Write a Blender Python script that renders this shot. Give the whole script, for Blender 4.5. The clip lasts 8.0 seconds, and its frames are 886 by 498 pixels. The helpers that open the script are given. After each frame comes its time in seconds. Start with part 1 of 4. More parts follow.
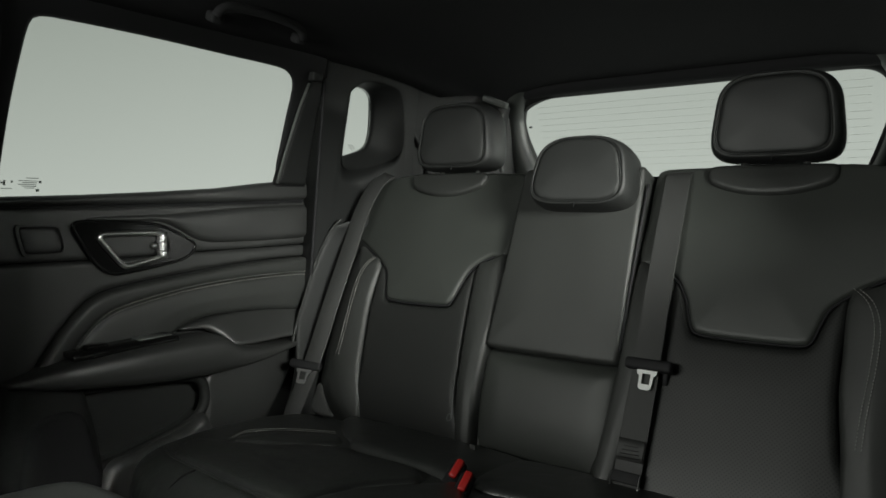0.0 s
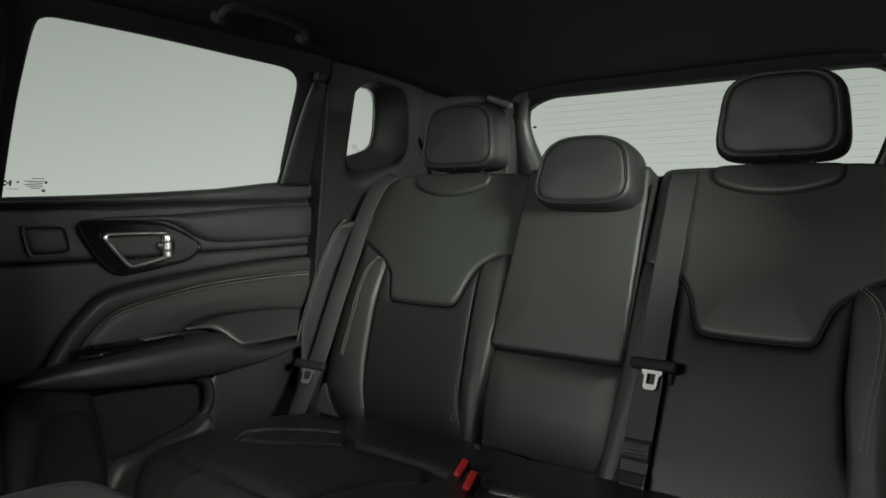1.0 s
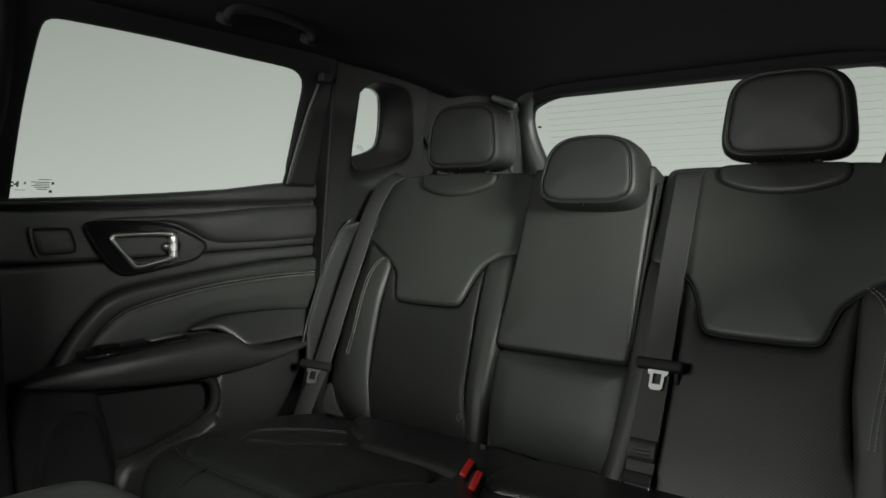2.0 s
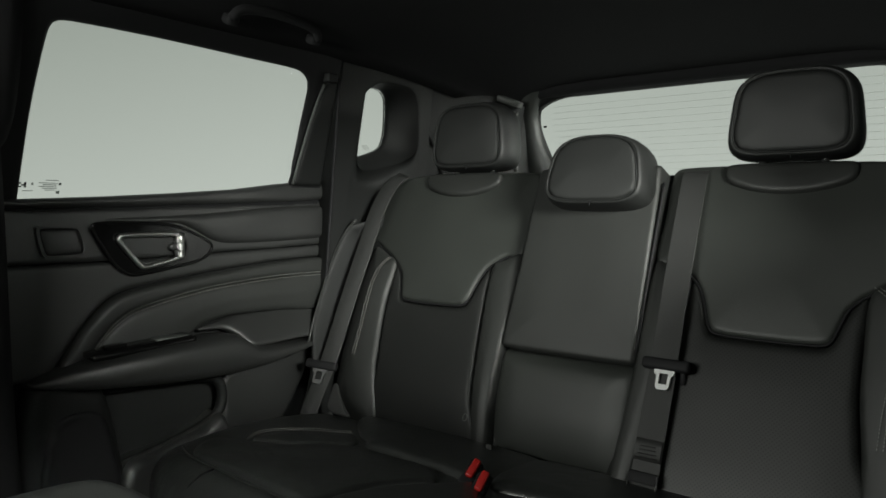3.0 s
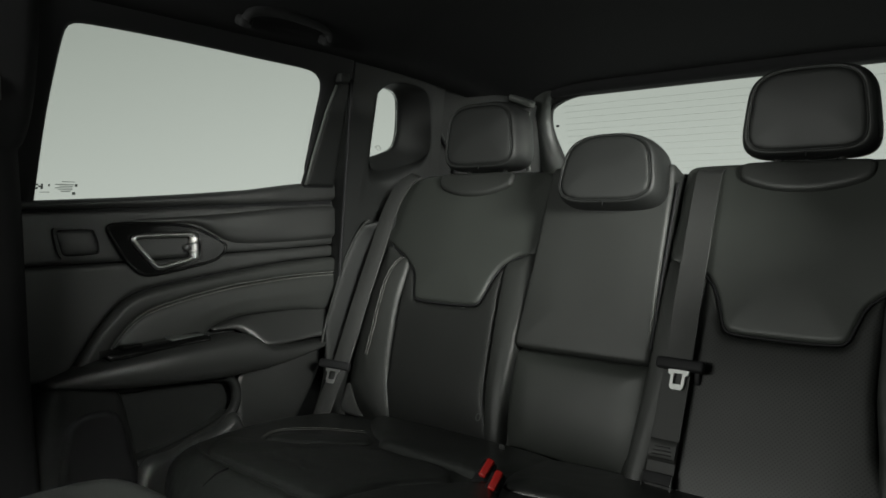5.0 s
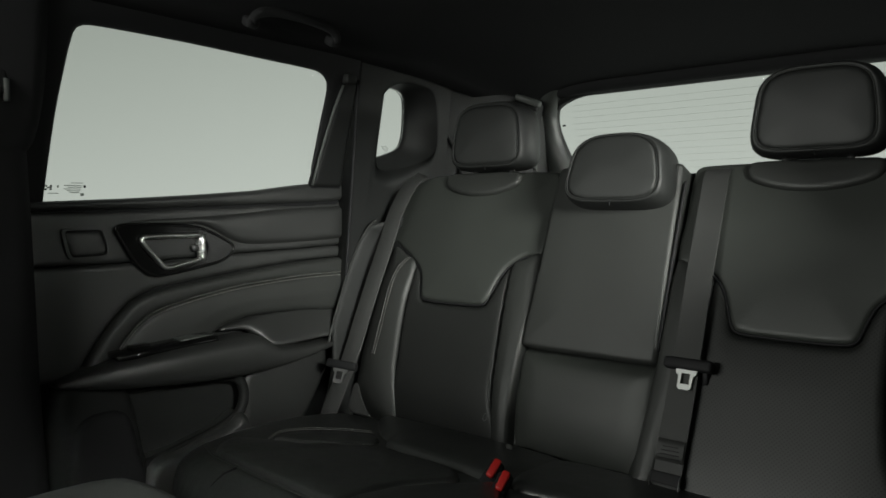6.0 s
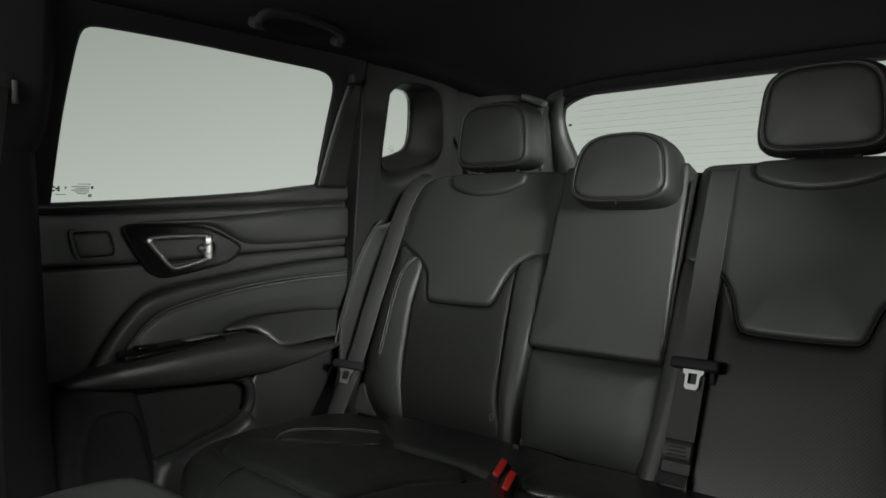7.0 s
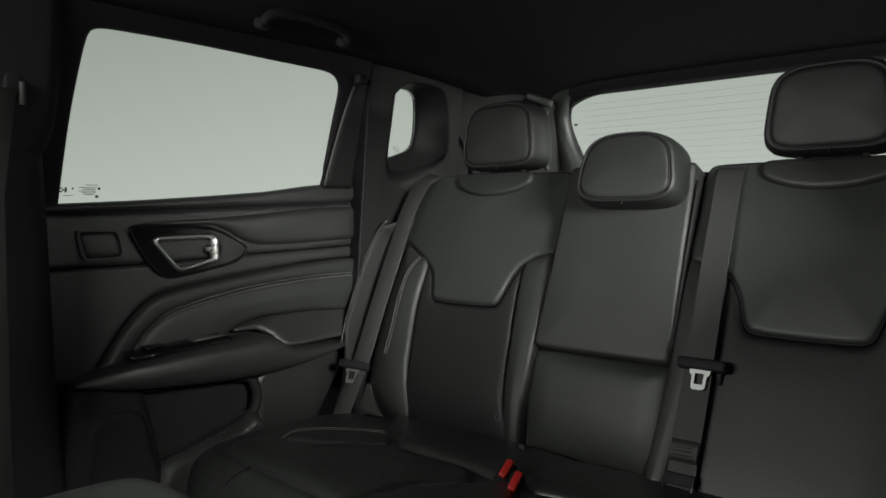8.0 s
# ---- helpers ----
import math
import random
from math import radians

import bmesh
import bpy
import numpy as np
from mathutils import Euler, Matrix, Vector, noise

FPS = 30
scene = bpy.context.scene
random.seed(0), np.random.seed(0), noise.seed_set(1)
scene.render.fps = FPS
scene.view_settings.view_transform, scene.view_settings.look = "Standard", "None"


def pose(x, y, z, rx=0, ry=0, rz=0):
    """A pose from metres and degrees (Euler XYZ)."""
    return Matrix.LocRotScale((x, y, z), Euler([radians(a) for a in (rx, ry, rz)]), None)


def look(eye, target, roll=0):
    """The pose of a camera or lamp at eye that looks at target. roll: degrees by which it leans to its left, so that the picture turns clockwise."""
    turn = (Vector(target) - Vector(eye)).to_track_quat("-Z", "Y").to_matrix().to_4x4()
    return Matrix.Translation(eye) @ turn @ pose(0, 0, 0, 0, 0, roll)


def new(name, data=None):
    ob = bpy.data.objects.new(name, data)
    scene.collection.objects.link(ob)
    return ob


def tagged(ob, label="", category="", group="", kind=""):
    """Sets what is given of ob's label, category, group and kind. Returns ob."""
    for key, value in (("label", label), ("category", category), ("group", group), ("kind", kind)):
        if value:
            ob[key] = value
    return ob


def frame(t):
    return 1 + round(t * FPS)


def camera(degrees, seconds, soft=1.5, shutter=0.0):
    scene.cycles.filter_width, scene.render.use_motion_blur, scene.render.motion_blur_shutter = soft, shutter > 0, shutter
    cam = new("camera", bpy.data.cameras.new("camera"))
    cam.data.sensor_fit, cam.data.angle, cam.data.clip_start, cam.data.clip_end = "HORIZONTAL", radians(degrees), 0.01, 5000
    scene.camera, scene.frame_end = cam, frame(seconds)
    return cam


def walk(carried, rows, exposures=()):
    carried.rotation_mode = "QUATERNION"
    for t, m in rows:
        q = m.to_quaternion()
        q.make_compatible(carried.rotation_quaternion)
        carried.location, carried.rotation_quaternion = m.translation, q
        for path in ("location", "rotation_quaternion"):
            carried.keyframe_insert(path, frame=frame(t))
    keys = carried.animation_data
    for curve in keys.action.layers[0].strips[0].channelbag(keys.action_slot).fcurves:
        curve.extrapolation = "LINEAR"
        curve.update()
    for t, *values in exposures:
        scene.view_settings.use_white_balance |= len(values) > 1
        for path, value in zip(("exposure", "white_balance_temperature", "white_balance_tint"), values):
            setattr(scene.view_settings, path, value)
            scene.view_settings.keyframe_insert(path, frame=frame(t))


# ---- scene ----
cam = camera(64.95, 8.0, soft=1.6)


def aim(x, y, z, yaw, pitch, roll):
    a, b = radians(yaw), radians(pitch)
    way = Vector((-math.sin(a) * math.cos(b), math.cos(a) * math.cos(b), math.sin(b)))
    return look((x, y, z), Vector((x, y, z)) + way, roll)


PATH = [
    (0.0, 0.6601, -1.1143, 0.7707, 36.772, -3.470, 0.420),
    (1.0, 0.6592, -1.1154, 0.7702, 37.089, -3.463, 0.350),
    (1.5, 0.6588, -1.1159, 0.7700, 37.270, -3.453, 0.290),
    (3.0, 0.6578, -1.1171, 0.7697, 37.900, -3.442, 0.140),
    (4.0, 0.6573, -1.1177, 0.7696, 38.340, -3.444, 0.060),
    (4.5, 0.6571, -1.1179, 0.7696, 38.610, -3.450, 0.000),
    (6.0, 0.6568, -1.1183, 0.7699, 39.440, -3.462, -0.220),
    (7.0, 0.6568, -1.1183, 0.7702, 39.940, -3.467, -0.370),
    (8.0, 0.6570, -1.1182, 0.7707, 40.410, -3.474, -0.490),
]
walk(cam, [(t, aim(*row)) for t, *row in PATH])

# ---- light: a pale studio seen through the glass, and the open front of the car ----
world = bpy.data.worlds.new("studio")
scene.world = world
world.use_nodes = True
wn, wl = world.node_tree.nodes, world.node_tree.links
wn.clear()
w_out = wn.new("ShaderNodeOutputWorld")
w_bg = wn.new("ShaderNodeBackground")
w_co = wn.new("ShaderNodeTexCoord")
w_sep = wn.new("ShaderNodeSeparateXYZ")
w_map = wn.new("ShaderNodeMapRange")
w_mix = wn.new("ShaderNodeMix")
w_mix.data_type = "RGBA"
w_map.inputs["From Min"].default_value = -0.05
w_map.inputs["From Max"].default_value = 0.34
# the studio wall is brightest behind the tail of the car and fades towards its front and top
w_side = wn.new("ShaderNodeMapRange")
w_side.inputs["From Min"].default_value = 0.30
w_side.inputs["From Max"].default_value = 0.62
w_side.inputs["To Min"].default_value = 0.10
w_side.inputs["To Max"].default_value = 0.0
w_add = wn.new("ShaderNodeMath")
w_mix.inputs[6].default_value = (0.56, 0.60, 0.555, 1)
w_mix.inputs[7].default_value = (0.31, 0.34, 0.305, 1)
wl.new(w_co.outputs["Generated"], w_sep.inputs[0])
wl.new(w_sep.outputs["Y"], w_side.inputs["Value"])
wl.new(w_sep.outputs["Z"], w_add.inputs[0])
wl.new(w_side.outputs[0], w_add.inputs[1])
wl.new(w_add.outputs[0], w_map.inputs["Value"])
wl.new(w_map.outputs[0], w_mix.inputs[0])
wl.new(w_mix.outputs[2], w_bg.inputs["Color"])
wl.new(w_bg.outputs[0], w_out.inputs["Surface"])


def window_light(name, m, sx, sy, watts, colour, spread=180):
    data = bpy.data.lights.new(name, "AREA")
    data.shape, data.size, data.size_y, data.energy, data.color = "RECTANGLE", sx, sy, watts, colour
    data.spread = radians(spread)
    ob = new(name, data)
    ob.matrix_world = m
    return ob


TINT = (0.97, 1.0, 0.93)
# unseen area lamps, added to stand in for light through windows and windscreen
window_light("studio_softbox", look((2.3, -1.02, 1.38), (-0.3, 0.0, 0.70)), 0.85, 0.50, 150.0, TINT)
window_light("rear_softbox", look((2.1, 1.9, 1.30), (-0.6, 0.0, 0.78)), 1.4, 0.6, 60.0, TINT)
window_light("windscreen_light", look((-0.28, -2.05, 1.02), (-0.15, 0.2, 0.68)), 0.75, 0.26, 19.0, TINT)
# narrow added fill lamp that brightens the front roll of the cushion
window_light("roll_fill", look((1.1, -1.42, 1.02), (-0.25, -0.62, 0.20)), 0.26, 0.14, 0.6, TINT, 24)


# ---- materials ----
def material(name, colour, rough, metal=0.0, spec=0.5, grain=0.0, scale=200.0, bump=0.15, kind="noise", mottle=0.18, mottle_scale=6.0, wrinkle=0.0):
    m = bpy.data.materials.new(name)
    m.use_nodes = True
    n, l = m.node_tree.nodes, m.node_tree.links
    b = n["Principled BSDF"]
    b.inputs["Roughness"].default_value = rough
    b.inputs["Metallic"].default_value = metal
    b.inputs["Specular IOR Level"].default_value = spec
    co = n.new("ShaderNodeTexCoord")
    big = n.new("ShaderNodeTexNoise")
    big.inputs["Scale"].default_value = mottle_scale
    big.inputs["Detail"].default_value = 6
    l.new(co.outputs["Object"], big.inputs["Vector"])
    mix = n.new("ShaderNodeMix")
    mix.data_type = "RGBA"
    mix.inputs[6].default_value = (*[c * (1 - mottle) for c in colour], 1)
    mix.inputs[7].default_value = (*[min(1, c * (1 + mottle)) for c in colour], 1)
    l.new(big.outputs["Fac"], mix.inputs[0])
    l.new(mix.outputs[2], b.inputs["Base Color"])
    rr = n.new("ShaderNodeMapRange")
    rr.inputs["To Min"].default_value = max(0.02, rough - 0.08)
    rr.inputs["To Max"].default_value = min(1.0, rough + 0.08)
    l.new(big.outputs["Fac"], rr.inputs["Value"])
    l.new(rr.outputs[0], b.inputs["Roughness"])
    if grain:
        if kind == "pebble":
            t = n.new("ShaderNodeTexVoronoi")
            t.feature = "DISTANCE_TO_EDGE"
        else:
            t = n.new("ShaderNodeTexNoise")
            t.inputs["Detail"].default_value = 3
        t.inputs["Scale"].default_value = scale
        l.new(co.outputs["Object"], t.inputs["Vector"])
        bp = n.new("ShaderNodeBump")
        bp.inputs["Strength"].default_value = bump
        bp.inputs["Distance"].default_value = grain
        l.new(t.outputs[0], bp.inputs["Height"])
        l.new(bp.outputs[0], b.inputs["Normal"])
        if wrinkle:
            wv = n.new("ShaderNodeTexNoise")
            wv.inputs["Scale"].default_value = 26
            wv.inputs["Detail"].default_value = 4
            wv.inputs["Distortion"].default_value = 0.6
            l.new(co.outputs["Object"], wv.inputs["Vector"])
            b2 = n.new("ShaderNodeBump")
            b2.inputs["Strength"].default_value = wrinkle
            b2.inputs["Distance"].default_value = 0.006
            l.new(wv.outputs["Fac"], b2.inputs["Height"])
            l.new(b2.outputs[0], bp.inputs["Normal"])
    return m


LEATHER = material("black_leather", (0.026, 0.0272, 0.0256), 0.47, spec=0.5, grain=0.0012, scale=420, bump=0.35, kind="pebble", wrinkle=0.05)
# the seat leather lightened, for panels that catch more light
LIT_LEATHER = material("lit_black_leather", (0.033, 0.0358, 0.0325), 0.48, spec=0.5, grain=0.0012, scale=420, bump=0.3, kind="pebble", wrinkle=0.04)
# the seat leather darkened, for headrests that lie in less light
SHADED_LEATHER = material("shaded_black_leather", (0.018, 0.0188, 0.0182), 0.5, spec=0.45, grain=0.0010, scale=480, bump=0.35, kind="pebble", wrinkle=0.05)
WORN_LEATHER = material("creased_black_leather", (0.027, 0.0283, 0.0273), 0.32, spec=0.8, grain=0.0012, scale=420, bump=0.35, kind="pebble", wrinkle=0.26)
VINYL = material("black_soft_trim", (0.027, 0.0276, 0.0268), 0.42, spec=0.85, grain=0.001, scale=520, bump=0.3, kind="pebble")
PLASTIC = material("dark_grained_plastic", (0.012, 0.0127, 0.0124), 0.62, spec=0.35, grain=0.001, scale=700, bump=0.3)
GREY_PLASTIC = material("grey_satin_plastic", (0.09, 0.095, 0.09), 0.5, grain=0.0006, scale=600, bump=0.2)
HEADLINER = material("black_knit_headliner", (0.019, 0.019, 0.020), 0.95, spec=0.2, grain=0.001, scale=900, bump=0.4)
PILLAR_CLOTH = material("black_pillar_cloth", (0.017, 0.017, 0.018), 0.85, spec=0.25, grain=0.001, scale=900, bump=0.3)
CARPET = material("black_carpet", (0.012, 0.012, 0.012), 0.98, spec=0.1, grain=0.003, scale=500, bump=0.8)
PIANO = material("piano_black", (0.006, 0.006, 0.006), 0.09, mottle=0.05)
CHROME = material("satin_chrome", (0.78, 0.78, 0.77), 0.30, metal=1.0, mottle=0.03)
STEEL = material("bright_tongue_plastic", (0.82, 0.83, 0.82), 0.35, spec=0.5, mottle=0.03)
DARK_STEEL = material("dark_metal", (0.16, 0.16, 0.16), 0.35, metal=0.8)
RED = material("red_plastic", (0.45, 0.018, 0.015), 0.42, mottle=0.08)
RUBBER = material("black_rubber", (0.008, 0.008, 0.009), 0.7, spec=0.35)
THREAD = material("grey_thread", (0.27, 0.27, 0.255), 0.8)
PRINT = material("grey_print", (0.16, 0.17, 0.17), 0.8)
PALE_PRINT = material("pale_grey_print", (0.42, 0.45, 0.43), 0.8)
BLUE_PRINT = material("blue_print", (0.05, 0.12, 0.30), 0.8)
COVER_PLASTIC = material("pale_grey_cover_plastic", (0.05, 0.054, 0.05), 0.42, grain=0.0006, scale=600, bump=0.2)
WIRE = material("heating_wire", (0.55, 0.59, 0.53), 0.6)


def webbing_material():
    m = material("black_webbing", (0.034, 0.0345, 0.0335), 0.5, grain=0.0)
    n, l = m.node_tree.nodes, m.node_tree.links
    co = n.new("ShaderNodeTexCoord")
    w = n.new("ShaderNodeTexWave")
    w.inputs["Scale"].default_value = 190
    w.inputs["Distortion"].default_value = 0.6
    bp = n.new("ShaderNodeBump")
    bp.inputs["Strength"].default_value = 0.35
    bp.inputs["Distance"].default_value = 0.001
    l.new(co.outputs["Object"], w.inputs["Vector"])
    l.new(w.outputs["Fac"], bp.inputs["Height"])
    l.new(bp.outputs[0], n["Principled BSDF"].inputs["Normal"])
    return m


WEBBING = webbing_material()


def perforated_material():
    """Leather pierced with staggered round holes about 5 mm apart."""
    m = material("perforated_black_leather", (0.018, 0.0188, 0.0179), 0.5, spec=0.45, grain=0.0)
    n, l = m.node_tree.nodes, m.node_tree.links
    b = n["Principled BSDF"]
    co = n.new("ShaderNodeTexCoord")
    sep = n.new("ShaderNodeSeparateXYZ")
    l.new(co.outputs["Object"], sep.inputs[0])

    def op(kind, a, c=None):
        q = n.new("ShaderNodeMath")
        q.operation = kind
        for i, s in enumerate((a, c)):
            if s is None:
                continue
            if isinstance(s, (int, float)):
                q.inputs[i].default_value = s
            else:
                l.new(s, q.inputs[i])
        return q.outputs[0]

    u = op("MULTIPLY", sep.outputs["X"], 2 * math.pi / 0.0072)
    v = op("MULTIPLY", sep.outputs["Z"], 2 * math.pi / 0.0066)
    wave = op("MULTIPLY", op("COSINE", u), op("COSINE", v))
    hole = op("GREATER_THAN", wave, 0.38)
    mix = n.new("ShaderNodeMix")
    mix.data_type = "RGBA"
    old = b.inputs["Base Color"].links[0].from_socket
    l.new(hole, mix.inputs[0])
    l.new(old, mix.inputs[6])
    mix.inputs[7].default_value = (0.004, 0.004, 0.004, 1)
    l.new(mix.outputs[2], b.inputs["Base Color"])
    bp = n.new("ShaderNodeBump")
    bp.inputs["Strength"].default_value = 0.8
    bp.inputs["Distance"].default_value = 0.001
    bp.invert = True
    l.new(hole, bp.inputs["Height"])
    l.new(bp.outputs[0], b.inputs["Normal"])
    return m


PERFORATED = perforated_material()


def glass_material():
    m = bpy.data.materials.new("window_glass")
    m.use_nodes = True
    n, l = m.node_tree.nodes, m.node_tree.links
    n.clear()
    out = n.new("ShaderNodeOutputMaterial")
    tr = n.new("ShaderNodeBsdfTransparent")
    tr.inputs[0].default_value = (0.93, 0.95, 0.93, 1)
    gl = n.new("ShaderNodeBsdfGlossy")
    gl.inputs["Roughness"].default_value = 0.02
    fr = n.new("ShaderNodeFresnel")
    fr.inputs[0].default_value = 1.16
    mx = n.new("ShaderNodeMixShader")
    l.new(fr.outputs[0], mx.inputs[0])
    l.new(tr.outputs[0], mx.inputs[1])
    l.new(gl.outputs[0], mx.inputs[2])
    l.new(mx.outputs[0], out.inputs[0])
    return m


GLASS = glass_material()


# ---- mesh tools ----
def part(name, bm, mat, parent=None, label="", smooth=True):
    me = bpy.data.meshes.new(name)
    bmesh.ops.recalc_face_normals(bm, faces=bm.faces)
    bm.to_mesh(me)
    bm.free()
    if smooth:
        me.shade_smooth()
    me.materials.append(mat)
    ob = new(name, me)
    if parent:
        ob.parent = parent
    if label:
        tagged(ob, label)
    return ob


def empty(name, label, category, group="", kind=""):
    ob = new(name)
    ob.empty_display_size = 0.05
    return tagged(ob, label, category, group, kind)


def spline(points, closed=False, step=0.006):
    """A smooth curve through control points (any dimension), resampled evenly."""
    p = np.array(points, float)
    n = len(p)
    out = []
    for i in range(n if closed else n - 1):
        if closed:
            a, b, c, d = p[i - 1], p[i], p[(i + 1) % n], p[(i + 2) % n]
        else:
            b, c = p[i], p[i + 1]
            a = p[i - 1] if i else 2 * b - c
            d = p[i + 2] if i + 2 < n else 2 * c - b
        k1, k2 = (c - a) * 0.5, (d - b) * 0.5
        ln = np.linalg.norm(c - b)
        k1 *= min(1.0, ln * 1.3 / (np.linalg.norm(k1) + 1e-9))
        k2 *= min(1.0, ln * 1.3 / (np.linalg.norm(k2) + 1e-9))
        m = max(2, int(ln / step))
        for j in range(m):
            t = j / m
            out.append((2 * t**3 - 3 * t**2 + 1) * b + (t**3 - 2 * t**2 + t) * k1 + (-2 * t**3 + 3 * t**2) * c + (t**3 - t**2) * k2)
    if not closed:
        out.append(p[-1])
    return np.array(out)


def resample(curve, n, closed=True):
    c = np.vstack([curve, curve[:1]]) if closed else np.array(curve)
    d = np.r_[0, np.cumsum(np.linalg.norm(np.diff(c, axis=0), axis=1))]
    s = np.linspace(0, d[-1], n, endpoint=not closed)
    return np.stack([np.interp(s, d, c[:, i]) for i in range(c.shape[1])], 1)


def near_outline(pts, poly):
    """Distance of each point to a closed outline, the nearest place on it, and whether the point is inside."""
    a, b = poly, np.roll(poly, -1, 0)
    best = np.full(len(pts), 1e9)
    place = np.zeros_like(pts)
    inside = np.zeros(len(pts), bool)
    for p, q in zip(a, b):
        e = q - p
        t = np.clip(((pts - p) @ e) / (e @ e + 1e-15), 0, 1)
        w = p + t[:, None] * e
        d = np.linalg.norm(pts - w, axis=1)
        hit = d < best
        best[hit], place[hit] = d[hit], w[hit]
        cross = (p[1] > pts[:, 1]) != (q[1] > pts[:, 1])
        with np.errstate(divide="ignore", invalid="ignore"):
            xs = p[0] + (pts[:, 1] - p[1]) * (q[0] - p[0]) / (q[1] - p[1])
        inside ^= cross & (pts[:, 0] < xs)
    return best, place, inside


def pad_mesh(outline, place, cell=0.006, edge=0.008, radius=0.012, puff=0.0, reach=0.06, skirt=0.02, relief=None, closed_spline=True):
    """An upholstered pad over a closed outline in two surface coordinates. place(u, v, h) gives the world; the rim is
    rounded down by edge over radius, the middle swells by puff over reach, relief(u, v) adds more; a skirt closes the rim."""
    poly = spline(outline, True, cell) if closed_spline else np.array(outline, float)
    lo, hi = poly.min(0) - cell, poly.max(0) + cell
    nu, nv = int((hi[0] - lo[0]) / cell) + 2, int((hi[1] - lo[1]) / cell) + 2
    gu, gv = np.meshgrid(lo[0] + np.arange(nu) * cell, lo[1] + np.arange(nv) * cell, indexing="ij")
    pts = np.stack([gu.ravel(), gv.ravel()], 1)
    d, w, ins = near_outline(pts, poly)
    snap = d < cell * 0.55
    pts[snap] = w[snap]
    d[snap] = 0
    keep = ins | snap
    t = np.clip(d / radius, 0, 1)
    h = edge * (np.sqrt(np.clip(1 - (1 - t) ** 2, 0, 1)) - 1)
    if puff:
        s = np.clip(d / reach, 0, 1)
        h += puff * (1 - (1 - s) ** 2)
    if relief:
        h += np.array([relief(u, v) for u, v in pts]) if keep.any() else 0
    bm = bmesh.new()
    vs = {}
    for i in np.nonzero(keep)[0]:
        vs[i] = bm.verts.new(place(pts[i, 0], pts[i, 1], h[i]))
    for i in range(nu - 1):
        for j in range(nv - 1):
            ids = [k for k in (i * nv + j, (i + 1) * nv + j, (i + 1) * nv + j + 1, i * nv + j + 1) if k in vs]
            if len(ids) >= 3 and not all(snap[k] for k in ids):
                bm.faces.new([vs[k] for k in ids])
    loose = [v for v in bm.verts if not v.link_faces]
    bmesh.ops.delete(bm, geom=loose, context="VERTS")
    if skirt:
        flat = {v: k for k, v in vs.items() if v.is_valid}
        rim = [e for e in bm.edges if e.is_boundary]
        low = {}
        for e in rim:
            for v in e.verts:
                if v not in low:
                    k = flat[v]
                    low[v] = bm.verts.new(place(pts[k, 0], pts[k, 1], h[k] - skirt))
        for e in rim:
            a, b = e.verts
            bm.faces.new((a, b, low[b], low[a]))
    return bm


def loft_mesh(rings, cap=True, closed=True):
    """Skin between rings of equal numbers of points."""
    bm = bmesh.new()
    vr = [[bm.verts.new(p) for p in r] for r in rings]
    n = len(vr[0])
    for a, b in zip(vr, vr[1:]):
        for i in range(n if closed else n - 1):
            j = (i + 1) % n
            bm.faces.new((a[i], a[j], b[j], b[i]))
    if cap:
        for r in (vr[0], vr[-1]):
            c = bm.verts.new(sum((v.co for v in r), Vector()) / n)
            for i in range(n if closed else n - 1):
                bm.faces.new((r[i], r[(i + 1) % n], c))
    return bm


def frame_along(path):
    p = [Vector(q) for q in path]
    out = []
    side = None
    for i, q in enumerate(p):
        d = (p[min(i + 1, len(p) - 1)] - p[max(i - 1, 0)]).normalized()
        if side is None:
            side = d.orthogonal().normalized()
        side = (side - d * side.dot(d)).normalized()
        out.append((q, d, side, d.cross(side)))
    return out


def tube_mesh(path, radius, sides=8, closed=False):
    rings = []
    for q, d, s, b in frame_along(path):
        rings.append([q + radius * (math.cos(a) * s + math.sin(a) * b) for a in (2 * math.pi * k / sides for k in range(sides))])
    if closed:
        rings.append(rings[0])
    return loft_mesh(rings, cap=not closed)


def strap_mesh(path, across, width, thick):
    """A flat band along a path; across(i) gives its sideways direction."""
    rings = []
    p = [Vector(q) for q in path]
    for i, q in enumerate(p):
        d = (p[min(i + 1, len(p) - 1)] - p[max(i - 1, 0)]).normalized()
        s = Vector(across).normalized()
        s = (s - d * s.dot(d)).normalized()
        nrm = d.cross(s)
        w, t = width / 2, thick / 2
        rings.append([q + a * s + b * nrm for a, b in ((-w, -t), (-w * 0.96, -t), (w * 0.96, -t), (w, -t), (w, t), (w * 0.96, t * 1.4), (-w * 0.96, t * 1.4), (-w, t))])
    return loft_mesh(rings)


def box_mesh(sx, sy, sz, bevel=0.004, m=None, segments=2):
    bm = bmesh.new()
    bmesh.ops.create_cube(bm, size=1)
    bmesh.ops.scale(bm, vec=(sx, sy, sz), verts=bm.verts)
    if bevel:
        bmesh.ops.bevel(bm, geom=list(bm.edges), offset=bevel, segments=segments, profile=0.5, affect="EDGES")
    if m:
        bmesh.ops.transform(bm, matrix=m, verts=bm.verts)
    return bm


